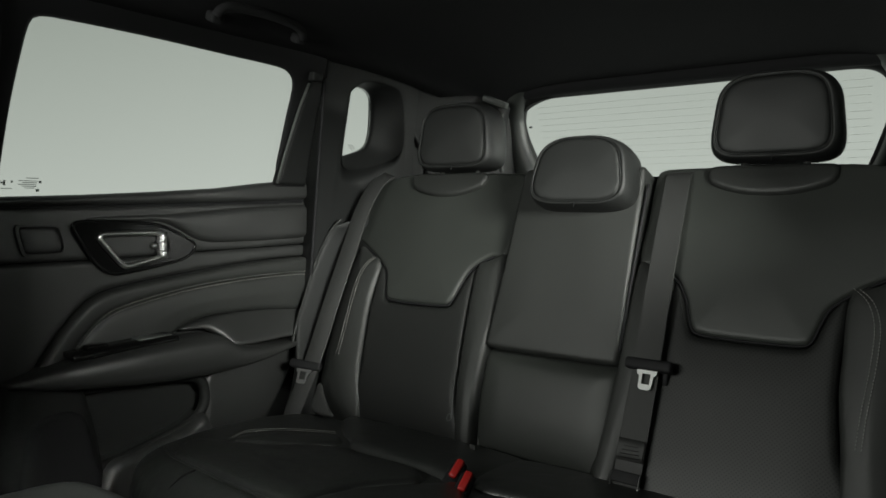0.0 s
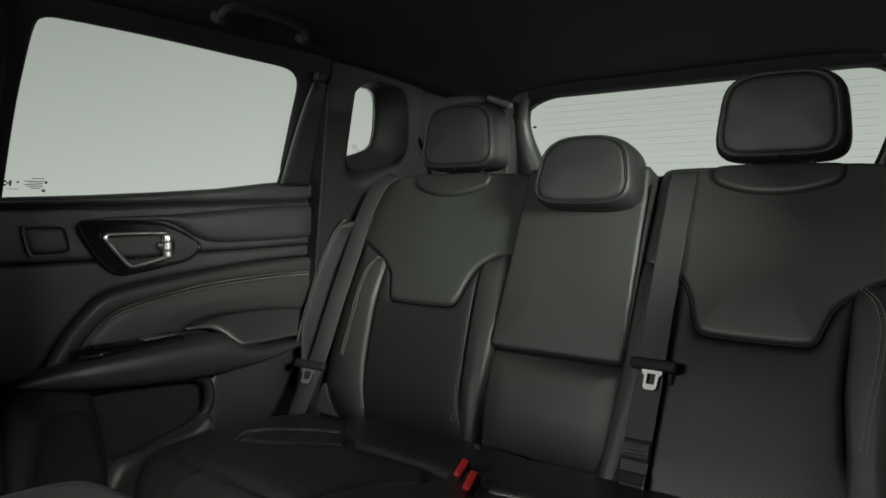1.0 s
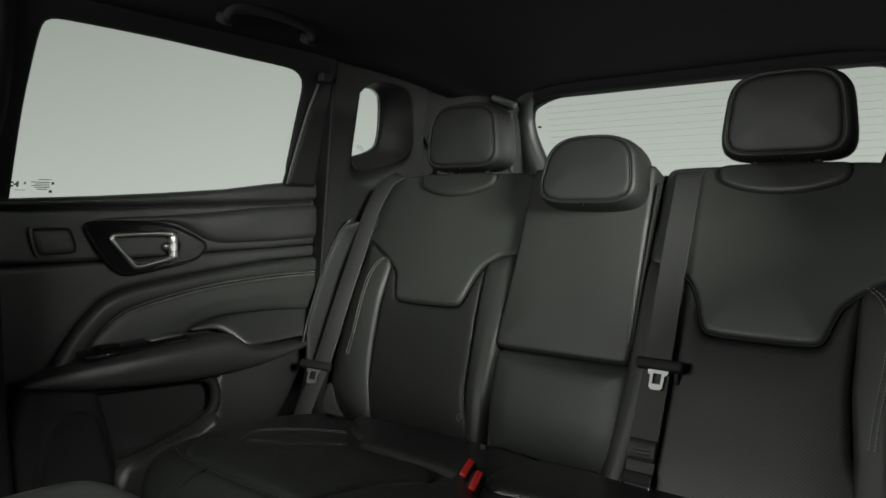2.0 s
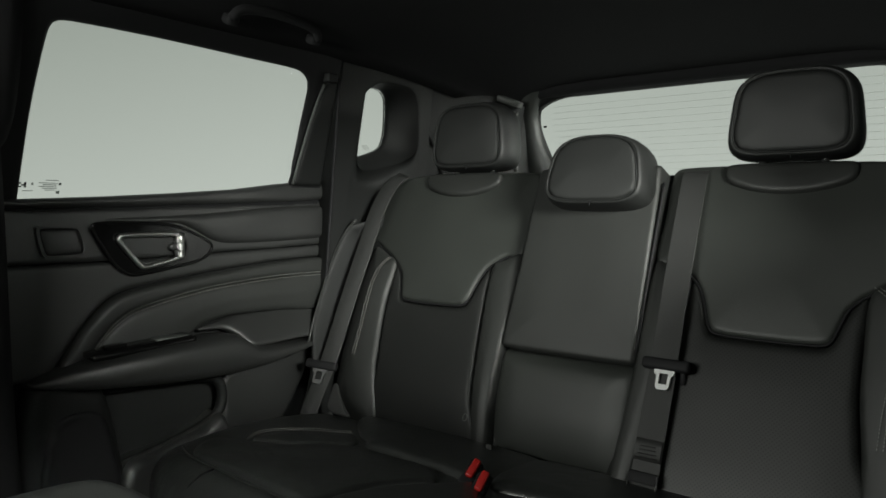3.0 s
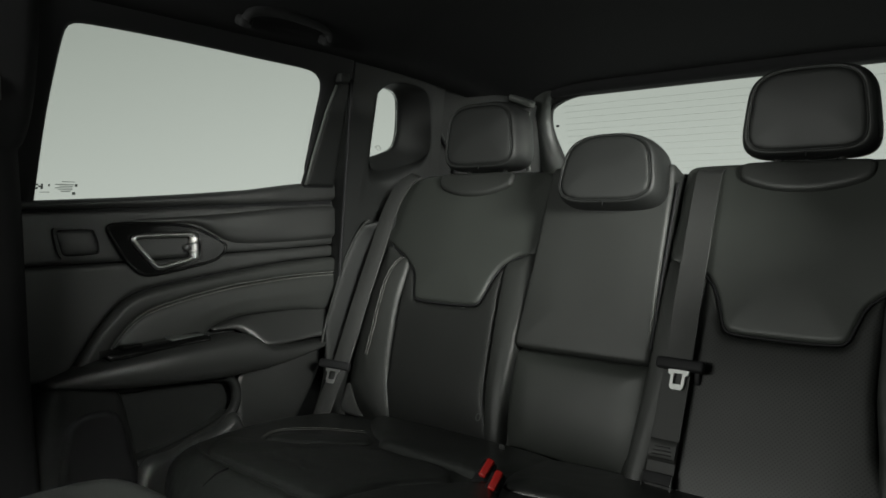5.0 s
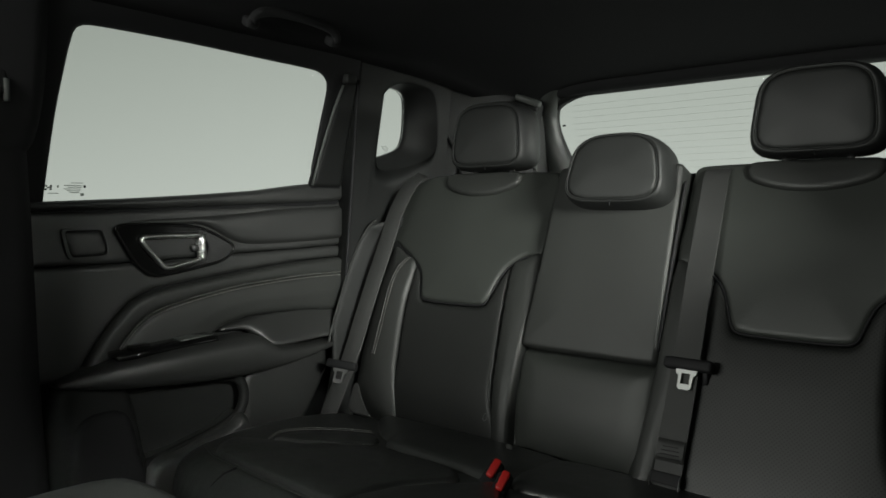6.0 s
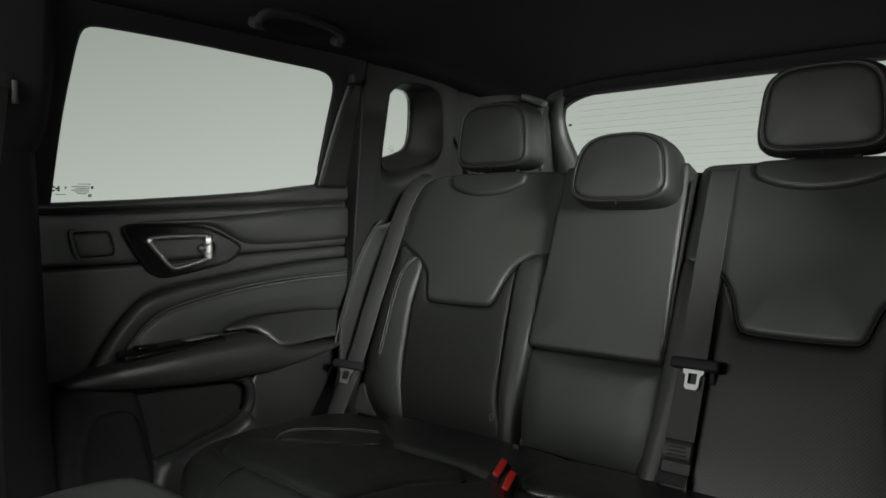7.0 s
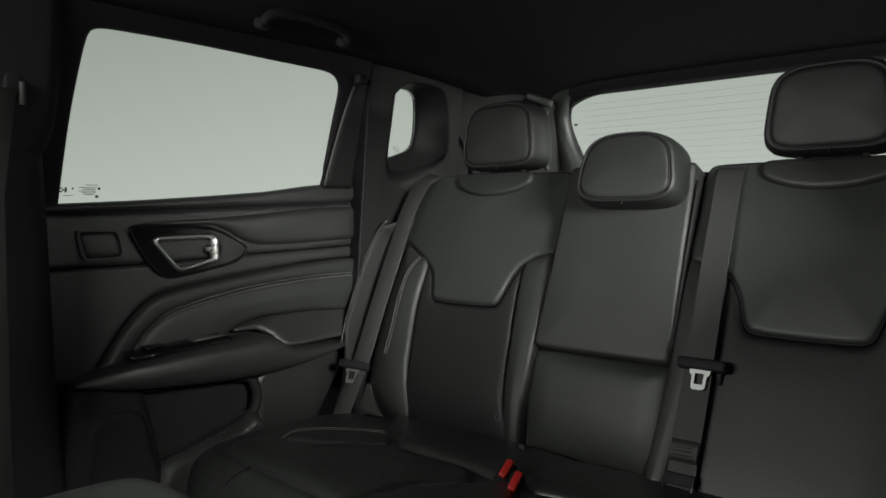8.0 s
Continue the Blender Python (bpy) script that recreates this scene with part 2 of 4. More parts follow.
def plate_mesh(outer, inner, place, thick, n=96, lip=0.0):
    """A plate with one opening: both outlines closed curves in two coordinates."""
    o, q = resample(np.array(outer), n), resample(np.array(inner), n)
    c = q.mean(0)

    def turned(r):
        ang = np.arctan2(r[:, 1] - c[1], r[:, 0] - c[0])
        k = int(np.argmin(np.abs(ang - 0.7)))
        r = np.roll(r, -k, 0)
        area = (r[:, 0] * np.roll(r[:, 1], -1) - r[:, 1] * np.roll(r[:, 0], -1)).sum()
        return r if area > 0 else np.roll(r[::-1], 1, 0)

    o, q = turned(o), turned(q)
    mid = [o * (1 - t) + q * t for t in (0, 0.35, 0.7, 0.93, 1.0)]
    hs = [0, 0, 0, 0.0, -lip]
    rings = [[place(u, v, h) for u, v in r] for r, h in zip(mid, hs)]
    rings += [[place(u, v, -thick) for u, v in o * 0.3 + q * 0.7], [place(u, v, -thick) for u, v in mid[0]]]
    rings.append(rings[0])
    return loft_mesh(rings, cap=False)


def straight(points, step=0.01, closed=True):
    """Points joined by straight lines, evenly filled."""
    p = [np.array(q, float) for q in points]
    out = []
    for i in range(len(p) if closed else len(p) - 1):
        a, b = p[i], p[(i + 1) % len(p)]
        m = max(1, int(np.linalg.norm(b - a) / step))
        out += [a + (b - a) * j / m for j in range(m)]
    return np.array(out)


def stitch_mesh(curve, radius=0.0009, length=0.0042, gap=0.0018):
    """Thread laid in short stitches along a curve."""
    c = resample(np.array(curve), max(2, int(np.linalg.norm(np.diff(curve, axis=0), axis=1).sum() / 0.001)), False)
    verts, faces = [], []
    step, k = length + gap, 0
    d = np.r_[0, np.cumsum(np.linalg.norm(np.diff(c, axis=0), axis=1))]
    s = 0.0
    while s + length < d[-1]:
        a, b = [np.array([np.interp(x, d, c[:, i]) for i in range(3)]) for x in (s, s + length)]
        w = (b - a) / (np.linalg.norm(b - a) + 1e-9)
        u = np.cross(w, (0.3, 0.5, 0.81))
        u /= np.linalg.norm(u)
        v = np.cross(w, u)
        k = len(verts)
        for p, r in ((a, radius * 0.5), (a * 0.5 + b * 0.5, radius), (b, radius * 0.5)):
            for x, y in ((1, 0), (0, 1), (-1, 0), (0, -1)):
                verts.append(p + r * (x * u + y * v))
        for i in (0, 4):
            for j in range(4):
                faces.append((k + i + j, k + i + (j + 1) % 4, k + i + 4 + (j + 1) % 4, k + i + 4 + j))
        s += step
    bm = bmesh.new()
    vs = [bm.verts.new(p) for p in verts]
    for f in faces:
        bm.faces.new([vs[i] for i in f])
    return bm


def mirror(points):
    return [(-p[0], *p[1:]) for p in points]


# ---- the car body round the rear seat ----
def slope_side(s):
    """The inner side of the car at the glass: leans inwards above the sill."""
    return lambda y, z, h: (s * (0.70 - 0.27 * (z - 0.78) - h), y, z)


def door_face(s):
    return lambda y, z, h: (s * (0.70 - h), y, z)


WINDOW = [(-0.596, 0.776), (-0.603, 0.780), (-0.603, 0.79), (-0.594, 0.93), (-0.582, 1.03), (-0.575, 1.070), (-0.568, 1.086), (-0.545, 1.093), (-0.376, 1.095), (-0.178, 1.092),
          (-0.036, 1.089), (-0.004, 1.078), (0.009, 1.055), (0.005, 0.976), (0.000, 0.875), (-0.006, 0.815), (-0.17, 0.800), (-0.34, 0.788)]


def thin_sheet(outline, place, thick, cell=0.02):
    return pad_mesh(outline, place, cell=cell, edge=0.0, radius=0.01, skirt=thick)


floor = tagged(part("floor", box_mesh(1.5, 3.4, 0.04, 0.0, Matrix.Translation((0, -0.7, -0.02))), CARPET), "black carpeted car floor in the rear footwell", "floor", kind="structure")


def ceiling_height(x, y):
    z = 1.24 - 0.05 * max(0, y) ** 1.5 - 0.042 * max(0.0, (y - 0.25) / 0.55) ** 2
    return z - 0.11 * (abs(x) / 0.607) ** 8


def build_ceiling():
    bm = bmesh.new()
    xs = np.linspace(-0.607, 0.607, 45)
    ys = np.linspace(-2.1, 0.92, 62)
    g = [[bm.verts.new((x, y, ceiling_height(x, y))) for y in ys] for x in xs]
    up = [[bm.verts.new((x, y, 1.28)) for y in (ys[0], ys[-1])] for x in (xs[0], xs[-1])]
    for i in range(len(xs) - 1):
        for j in range(len(ys) - 1):
            bm.faces.new((g[i][j], g[i + 1][j], g[i + 1][j + 1], g[i][j + 1]))
    bm.faces.new((up[0][0], up[1][0], up[1][1], up[0][1]))
    bm.faces.new([g[0][j] for j in range(len(ys))] + [up[0][1], up[0][0]])
    bm.faces.new([g[-1][j] for j in range(len(ys))] + [up[1][1], up[1][0]])
    bm.faces.new([g[i][0] for i in range(len(xs))] + [up[1][0], up[0][0]])
    bm.faces.new([g[i][-1] for i in range(len(xs))] + [up[1][1], up[0][1]])
    return part("ceiling", bm, HEADLINER)


tagged(build_ceiling(), "black knitted fabric headliner of the car roof", "ceiling", kind="structure")


def side_wall(s, name):
    """Rear door frame with its window, the pillars and the plain closing parts of one side."""
    root = empty(name, "black trimmed car side with pillars and door frame", "car side", kind="structure")
    outer = [(-0.645, 0.735), (-0.645, 1.16), (0.10, 1.16), (0.10, 0.735)]
    outer = np.vstack([np.linspace(outer[i], outer[(i + 1) % 4], 40, endpoint=False) for i in range(4)])
    part("window_frame", plate_mesh(outer, spline(WINDOW, True, 0.01), slope_side(s), 0.03, 160, 0.004), RUBBER, root, "black rubber and plastic window surround")
    # B-pillar
    bp = lambda y, z, h: (s * (0.665 - 0.22 * max(0, z - 0.80) - h), y, z)
    part("pillar_upper_trim", pad_mesh([(-0.76, 0.88), (-0.76, 1.17), (-0.632, 1.17), (-0.634, 0.88)], bp, 0.012, 0.012, 0.02, skirt=0.06), PILLAR_CLOTH, root)
    bq = lambda y, z, h: (s * (0.650 - h), y, z)
    part("pillar_lower_trim", pad_mesh([(-0.80, 0.02), (-0.79, 0.5), (-0.775, 0.922), (-0.665, 0.930), (-0.644, 0.912), (-0.636, 0.5), (-0.636, 0.02)], bq, 0.014, 0.012, 0.02, skirt=0.06), PILLAR_CLOTH, root)
    return root


wall_left = side_wall(-1, "wall_left")
wall_right = side_wall(1, "wall_right")


def glass_pane(s, name, label):
    pane = [(-0.30 + (y + 0.30) * 1.07, 0.94 + (z - 0.94) * 1.12) for y, z in WINDOW]
    bm = thin_sheet(pane, lambda y, z, h: slope_side(s)(y, z, h - 0.016), 0.004)
    ob = part(name, bm, GLASS)
    ob.visible_shadow = False
    return tagged(ob, label, "window", kind="structure")


window_1 = glass_pane(-1, "window_1", "clear rear door window glass with a small printed maker's mark")
glass_pane(1, "window_2", "clear glass of the opposite rear door window")


def print_marks():
    """The small unreadable maker's marks printed in the lower front corner of the door glass."""
    face = slope_side(-1)

    def bar(name, y, z, w, h, mat):
        ring = [(y, z), (y + w, z), (y + w, z + h), (y, z + h)]
        bm = bmesh.new()
        bm.faces.new([bm.verts.new(face(a, b, -0.010)) for a, b in ring])
        bmesh.ops.solidify(bm, geom=list(bm.faces), thickness=0.0006)
        return part(name, bm, mat, window_1, smooth=False)

    for i in range(3):
        for j in range(3):
            if (i + j) % 2 == 0 or i == 2:
                bar("mark", -0.600 + 0.0042 * i, 0.803 + 0.0032 * j, 0.004, 0.003, PRINT)
    for k, (y, w) in enumerate([(-0.567, 0.033), (-0.560, 0.025), (-0.567, 0.031), (-0.561, 0.026), (-0.556, 0.017)]):
        bar("mark", y, 0.8115 - 0.0032 * k, w, 0.0013, PALE_PRINT)
    bar("mark", -0.555, 0.8165, 0.022, 0.0012, PALE_PRINT)
    bar("mark", -0.579, 0.808, 0.003, 0.004, PALE_PRINT)
    bar("mark", -0.532, 0.8085, 0.0045, 0.0045, PRINT)
    bar("mark", -0.537, 0.797, 0.007, 0.001, PALE_PRINT)
    bar("mark", -0.536, 0.793, 0.006, 0.004, PALE_PRINT)
    bar("mark", -0.594, 0.797, 0.018, 0.001, PALE_PRINT)


print_marks()


def c_pillar(s, name):
    root = empty(name, "dark plastic rear quarter trim with a recessed small window", "pillar trim", kind="structure")
    face = lambda y, z, h: (s * (0.655 - 0.11 * (z - 0.75) - h), y, z)
    outer = [(0.112, 0.30), (0.108, 0.75), (0.112, 1.13), (0.118, 1.165), (0.16, 1.172), (0.32, 1.17), (0.45, 1.165), (0.468, 1.14), (0.47, 1.05), (0.47, 0.85), (0.47, 0.30)]
    hole = [(0.198, 1.066), (0.203, 1.084), (0.228, 1.092), (0.287, 1.100), (0.364, 1.097), (0.397, 1.074), (0.415, 1.005), (0.419, 0.942), (0.393, 0.909), (0.313, 0.882), (0.226, 0.866), (0.192, 0.872), (0.184, 0.905), (0.190, 0.983)]
    oc, hc = spline(outer, True, 0.012), spline(hole, True, 0.006)
    part("quarter_panel", plate_mesh(oc, hc, face, 0.05, 160, 0.003), PLASTIC, root)
    pane = [(0.222, 1.084), (0.236, 1.092), (0.290, 1.093), (0.317, 1.086), (0.333, 1.066), (0.339, 1.01), (0.338, 0.971), (0.330, 0.944), (0.310, 0.928), (0.270, 0.914), (0.222, 0.902), (0.212, 0.908), (0.213, 0.948), (0.217, 1.017)]
    pc = spline(pane, True, 0.004)
    n = 120

    def turn(r):
        c = r.mean(0)
        k = int(np.argmin(np.arctan2(r[:, 1] - c[1], r[:, 0] - c[0])))
        r = np.roll(r, -k, 0)
        a = (r[:, 0] * np.roll(r[:, 1], -1) - r[:, 1] * np.roll(r[:, 0], -1)).sum()
        return r if a > 0 else np.roll(r[::-1], 1, 0)

    o, q = turn(resample(hc, n)), turn(resample(pc, n))
    rings = []
    for t, d in ((0, 0.0), (0.08, 0.004), (0.2, 0.012), (0.55, 0.03), (0.9, 0.046), (1.0, 0.052), (1.0, 0.066)):
        r = o * (1 - t) + q * t
        rings.append([face(y, z, -d) for y, z in r])
    part("window_recess", loft_mesh(rings, cap=False), PLASTIC, root)
    g = part("quarter_glass", thin_sheet(pane, lambda y, z, h: face(y, z, h - 0.058), 0.004, 0.01), GLASS, root, "small fixed quarter window pane")
    g.visible_shadow = False
    for k in range(4):
        w = (0.020, 0.028, 0.024, 0.012)[k]
        bm = box_mesh(0.0006, w, 0.0016, 0.0, Matrix.Translation(Vector(face(0.262 + 0.003 * k, 0.936 - 0.0045 * k, -0.052))))
        part("mark", bm, PALE_PRINT, root)
    # door sail trim between the glass and the pillar
    sail = lambda y, z, h: (s * (0.690 - 0.27 * (z - 0.78) - h), y, z)
    part("sail_trim", pad_mesh([(0.008, 0.822), (0.006, 0.827), (0.018, 0.90), (0.037, 1.00), (0.052, 1.055), (0.066, 1.072), (0.088, 1.075), (0.094, 1.06), (0.096, 0.95), (0.097, 0.827), (0.095, 0.822)], sail, 0.006, 0.004, 0.006, skirt=0.02), PLASTIC, root)
    part("sail_strip", tube_mesh([sail(y, z, 0.002) for y, z in spline([(0.000, 0.825), (0.010, 0.90), (0.028, 1.00), (0.046, 1.064)], False, 0.02)], 0.003, 8), GREY_PLASTIC, root)
    part("door_seal", tube_mesh([face(0.100, z, 0.004) for z in np.linspace(0.30, 1.085, 40)], 0.005, 10), RUBBER, root, "black rubber door seal")
    part("seal_cap", box_mesh(0.03, 0.030, 0.022, 0.004, Matrix.Translation(sail(0.066, 1.082, -0.006))), PLASTIC, root)
    # oblique rear quarter lining up to the rear window
    ob = lambda u, z, h: (s * (0.660 - 0.115 * u - 0.08 * (z - 0.75) - h * 0.8), 0.46 + 0.46 * u - h * 0.6, z)
    part("rear_lining", pad_mesh(straight([(-0.12, 0.30), (-0.12, 1.17), (1.0, 1.17), (1.0, 0.30)], 0.03), ob, 0.03, 0.0, 0.01, skirt=0.02, closed_spline=False), PLASTIC, root)
    fold = [(-0.075, 1.052), (-0.030, 1.022), (0.05, 0.968), (0.135, 0.918), (0.16, 0.86)]
    part("lining_fold", tube_mesh([ob(u, z, 0.004) for u, z in spline(fold, False, 0.02)], 0.006, 10), PLASTIC, root)
    return root


c_pillar(-1, "pillar_trim_left")
c_pillar(1, "pillar_trim_right")


def shelf_bracket(s):
    """The angular moulding at the head of the rear pillar, behind the outer headrest."""
    root = empty("pillar_moulding", "angular dark grey moulding beside the rear window", "moulding")
    ring = [(-0.64, 0.66, 1.150), (-0.636, 0.717, 1.136), (-0.500, 0.750, 1.090), (-0.506, 0.750, 1.064), (-0.522, 0.740, 0.90), (-0.64, 0.66, 0.90)]
    a = [(-s * x, y, z) for x, y, z in ring]
    b = [(-s * (x - 0.02), y + 0.07, z) for x, y, z in ring]
    bm = loft_mesh([a, b])
    bmesh.ops.bevel(bm, geom=[e for e in bm.edges if len(e.link_faces) == 2 and e.calc_face_angle(0) > 0.5], offset=0.003, segments=2, affect="EDGES")
    part("body", bm, PLASTIC, root)
    c = [(-s * x, y - 0.003, z) for x, y, z in ((-0.606, 0.714, 1.141), (-0.496, 0.746, 1.094), (-0.503, 0.748, 1.078), (-0.609, 0.717, 1.122))]
    d = [(x, y + 0.03, z + 0.001) for x, y, z in c]
    part("edge_cap", loft_mesh([c, d]), GREY_PLASTIC, root)
    strip = spline([(-s * x, y, z) for x, y, z in ((-0.508, 0.747, 1.064), (-0.510, 0.744, 1.01), (-0.506, 0.740, 0.95), (-0.498, 0.737, 0.88))], False, 0.01)
    part("edge_strip", tube_mesh(strip, 0.007, 8), GREY_PLASTIC, root)
    return root


shelf_bracket(-1)


def tail():
    root = empty("wall_rear", "black tailgate surround with the rear window opening", "car tailgate", kind="structure")
    face = lambda x, z, h: (x * 1.112, 0.87 + 0.30 * (1.094 - z) - h, 0.77 + (z - 0.77) * 1.063)
    half = [(0.0, 1.096), (0.22, 1.096), (0.395, 1.095), (0.437, 1.080), (0.454, 1.045), (0.453, 1.00), (0.436, 0.94), (0.41, 0.87), (0.37, 0.80), (0.28, 0.77), (0.0, 0.765)]
    hole = half + [(-x, z) for x, z in half[-2:0:-1]]
    hc = spline(hole, True, 0.01)
    outer = [(-0.66, 0.25), (0.66, 0.25), (0.66, 1.2), (-0.66, 1.2)]
    outer = np.vstack([np.linspace(outer[i], outer[(i + 1) % 4], 60, endpoint=False) for i in range(4)])
    part("roof_end", box_mesh(1.4, 0.12, 0.16, 0.0, Matrix.Translation((0, 0.985, 1.225))), PLASTIC, root)
    part("tailgate_trim", plate_mesh(outer, hc, face, 0.04, 200, 0.012), PLASTIC, root)
    # rounded pillar covers framing the glass
    part("header_cover", tube_mesh([face(x, 1.122 - 0.006 * (abs(x) / 0.46) ** 6, 0.002) for x in np.linspace(-0.47, 0.47, 30)], 0.023, 14), PILLAR_CLOTH, root)
    for s in (-1, 1):
        curve = [(s * x, z) for x, z in ((0.444, 1.155), (0.476, 1.113), (0.497, 1.064), (0.501, 1.02), (0.493, 0.956), (0.467, 0.876), (0.425, 0.785))]
        part("pillar_cover", tube_mesh([face(x, z, -0.004) for x, z in spline(curve, False, 0.01)], 0.046, 24), COVER_PLASTIC, root, "satin grey plastic pillar cover")
    w = tagged(part("window_3", thin_sheet([(x * 1.06, 0.93 + (z - 0.93) * 1.12) for x, z in hole], lambda x, z, h: face(x, z, h - 0.03), 0.004), GLASS), "clear rear window glass with fine heating wires", "window", kind="structure")
    w.visible_shadow = False
    for k in range(17):
        z = 0.79 + 0.0178 * k
        e = 0.36 if z < 0.82 else 0.42
        part("heating_wire", tube_mesh([face(x, z, -0.027) for x in np.linspace(-e, e, 5)], 0.00036, 4), WIRE, w)
    part("wire_clip", box_mesh(0.010, 0.008, 0.006, 0.002, Matrix.Translation(face(-0.432, 1.015, 0.01))), RUBBER, root)
    return root


tail()

# plain unseen closing walls in front of the rear compartment
closing = empty("wall_front", "dark closing panels round the front of the cabin", "car body", kind="structure")
# height set to keep low front light off the lower seats
part("scuttle", box_mesh(1.44, 0.62, 0.79, 0.05, Matrix.Translation((0, -1.87, 0.395))), PLASTIC, closing)
for s in (-1, 1):
    part("front_door_lower", box_mesh(0.05, 1.32, 0.78, 0.01, Matrix.Translation((s * 0.745, -1.47, 0.39))), PLASTIC, closing)
    # widened on the right to block light from the front of the far door
    part("front_frame_shade", box_mesh(0.04, 0.165 + 0.085 * s, 0.42, 0.01, Matrix.Translation((s * 0.705, -0.8425 - 0.0425 * s, 0.97))), PLASTIC, closing)
    part("front_pillar", box_mesh(0.05, 0.08, 0.60, 0.01, Matrix.Translation((s * 0.68, -2.06, 0.95))), PLASTIC, closing)
    part("rear_side_lower", box_mesh(0.05, 0.95, 0.9, 0.0, Matrix.Translation((s * 0.76, 0.65, 0.45))), PLASTIC, closing)
    part("cant_rail", box_mesh(0.12, 3.2, 0.12, 0.0, Matrix.Translation((s * 0.692, -0.5, 1.205))), PLASTIC, closing)
    part("door_outer_skin", box_mesh(0.04, 0.76, 0.76, 0.0, Matrix.Translation((s * 0.745, -0.26, 0.38))), PLASTIC, closing)


def shading_seat(x, y):
    """An unseen front seat back, added to shade the rear footwell and seats."""
    root = empty("unseen_seat", "unseen front seat shape with headrest, added to shade the rear", "car seat", "front seats")
    back = [[(x + w * math.copysign(abs(math.cos(a)) ** 0.5, math.cos(a)), y + 0.16 * (z - 0.4) * -1 + 0.06 * math.copysign(abs(math.sin(a)) ** 0.6, math.sin(a)), z)
             for a in np.linspace(0, 2 * math.pi, 28, endpoint=False)] for z, w in ((0.10, 0.21), (0.30, 0.23), (0.50, 0.235), (0.64, 0.21), (0.72, 0.17), (0.75, 0.12))]
    part("backrest", loft_mesh(back), LEATHER, root)
    head = [[(x + w * math.copysign(abs(math.cos(a)) ** 0.5, math.cos(a)), y - 0.07 + d * math.copysign(abs(math.sin(a)) ** 0.6, math.sin(a)), z)
             for a in np.linspace(0, 2 * math.pi, 28, endpoint=False)] for z, w, d in ((0.775, 0.09, 0.03), (0.80, 0.125, 0.045), (0.88, 0.13, 0.05), (0.94, 0.115, 0.045), (0.96, 0.08, 0.02))]
    part("headrest", loft_mesh(head), LEATHER, root)
    for dx in (-0.06, 0.06):
        part("post", tube_mesh([(x + dx, y - 0.06, 0.73), (x + dx, y - 0.07, 0.80)], 0.006, 8), CHROME, root)


# both seats stay out of view and only block light from the front
shading_seat(-0.49, -1.20)
shading_seat(0.42, -1.31)

# ---- rear door lining ----
def arm_edge(dz=0.0):
    return [(0.122, 0.640 + dz), (-0.033, 0.637 + dz), (-0.192, 0.625 + dz), (-0.291, 0.615 + dz), (-0.368, 0.606 + dz), (-0.422, 0.595 + dz), (-0.457, 0.576 + dz), (-0.491, 0.543 + dz), (-0.518, 0.508 + dz), (-0.564, 0.446 + dz)]


STITCH_LINE = [(0.122, 0.600), (-0.033, 0.601), (-0.193, 0.593), (-0.292, 0.581), (-0.369, 0.567), (-0.412, 0.554), (-0.447, 0.531), (-0.470, 0.506), (-0.486, 0.484)]


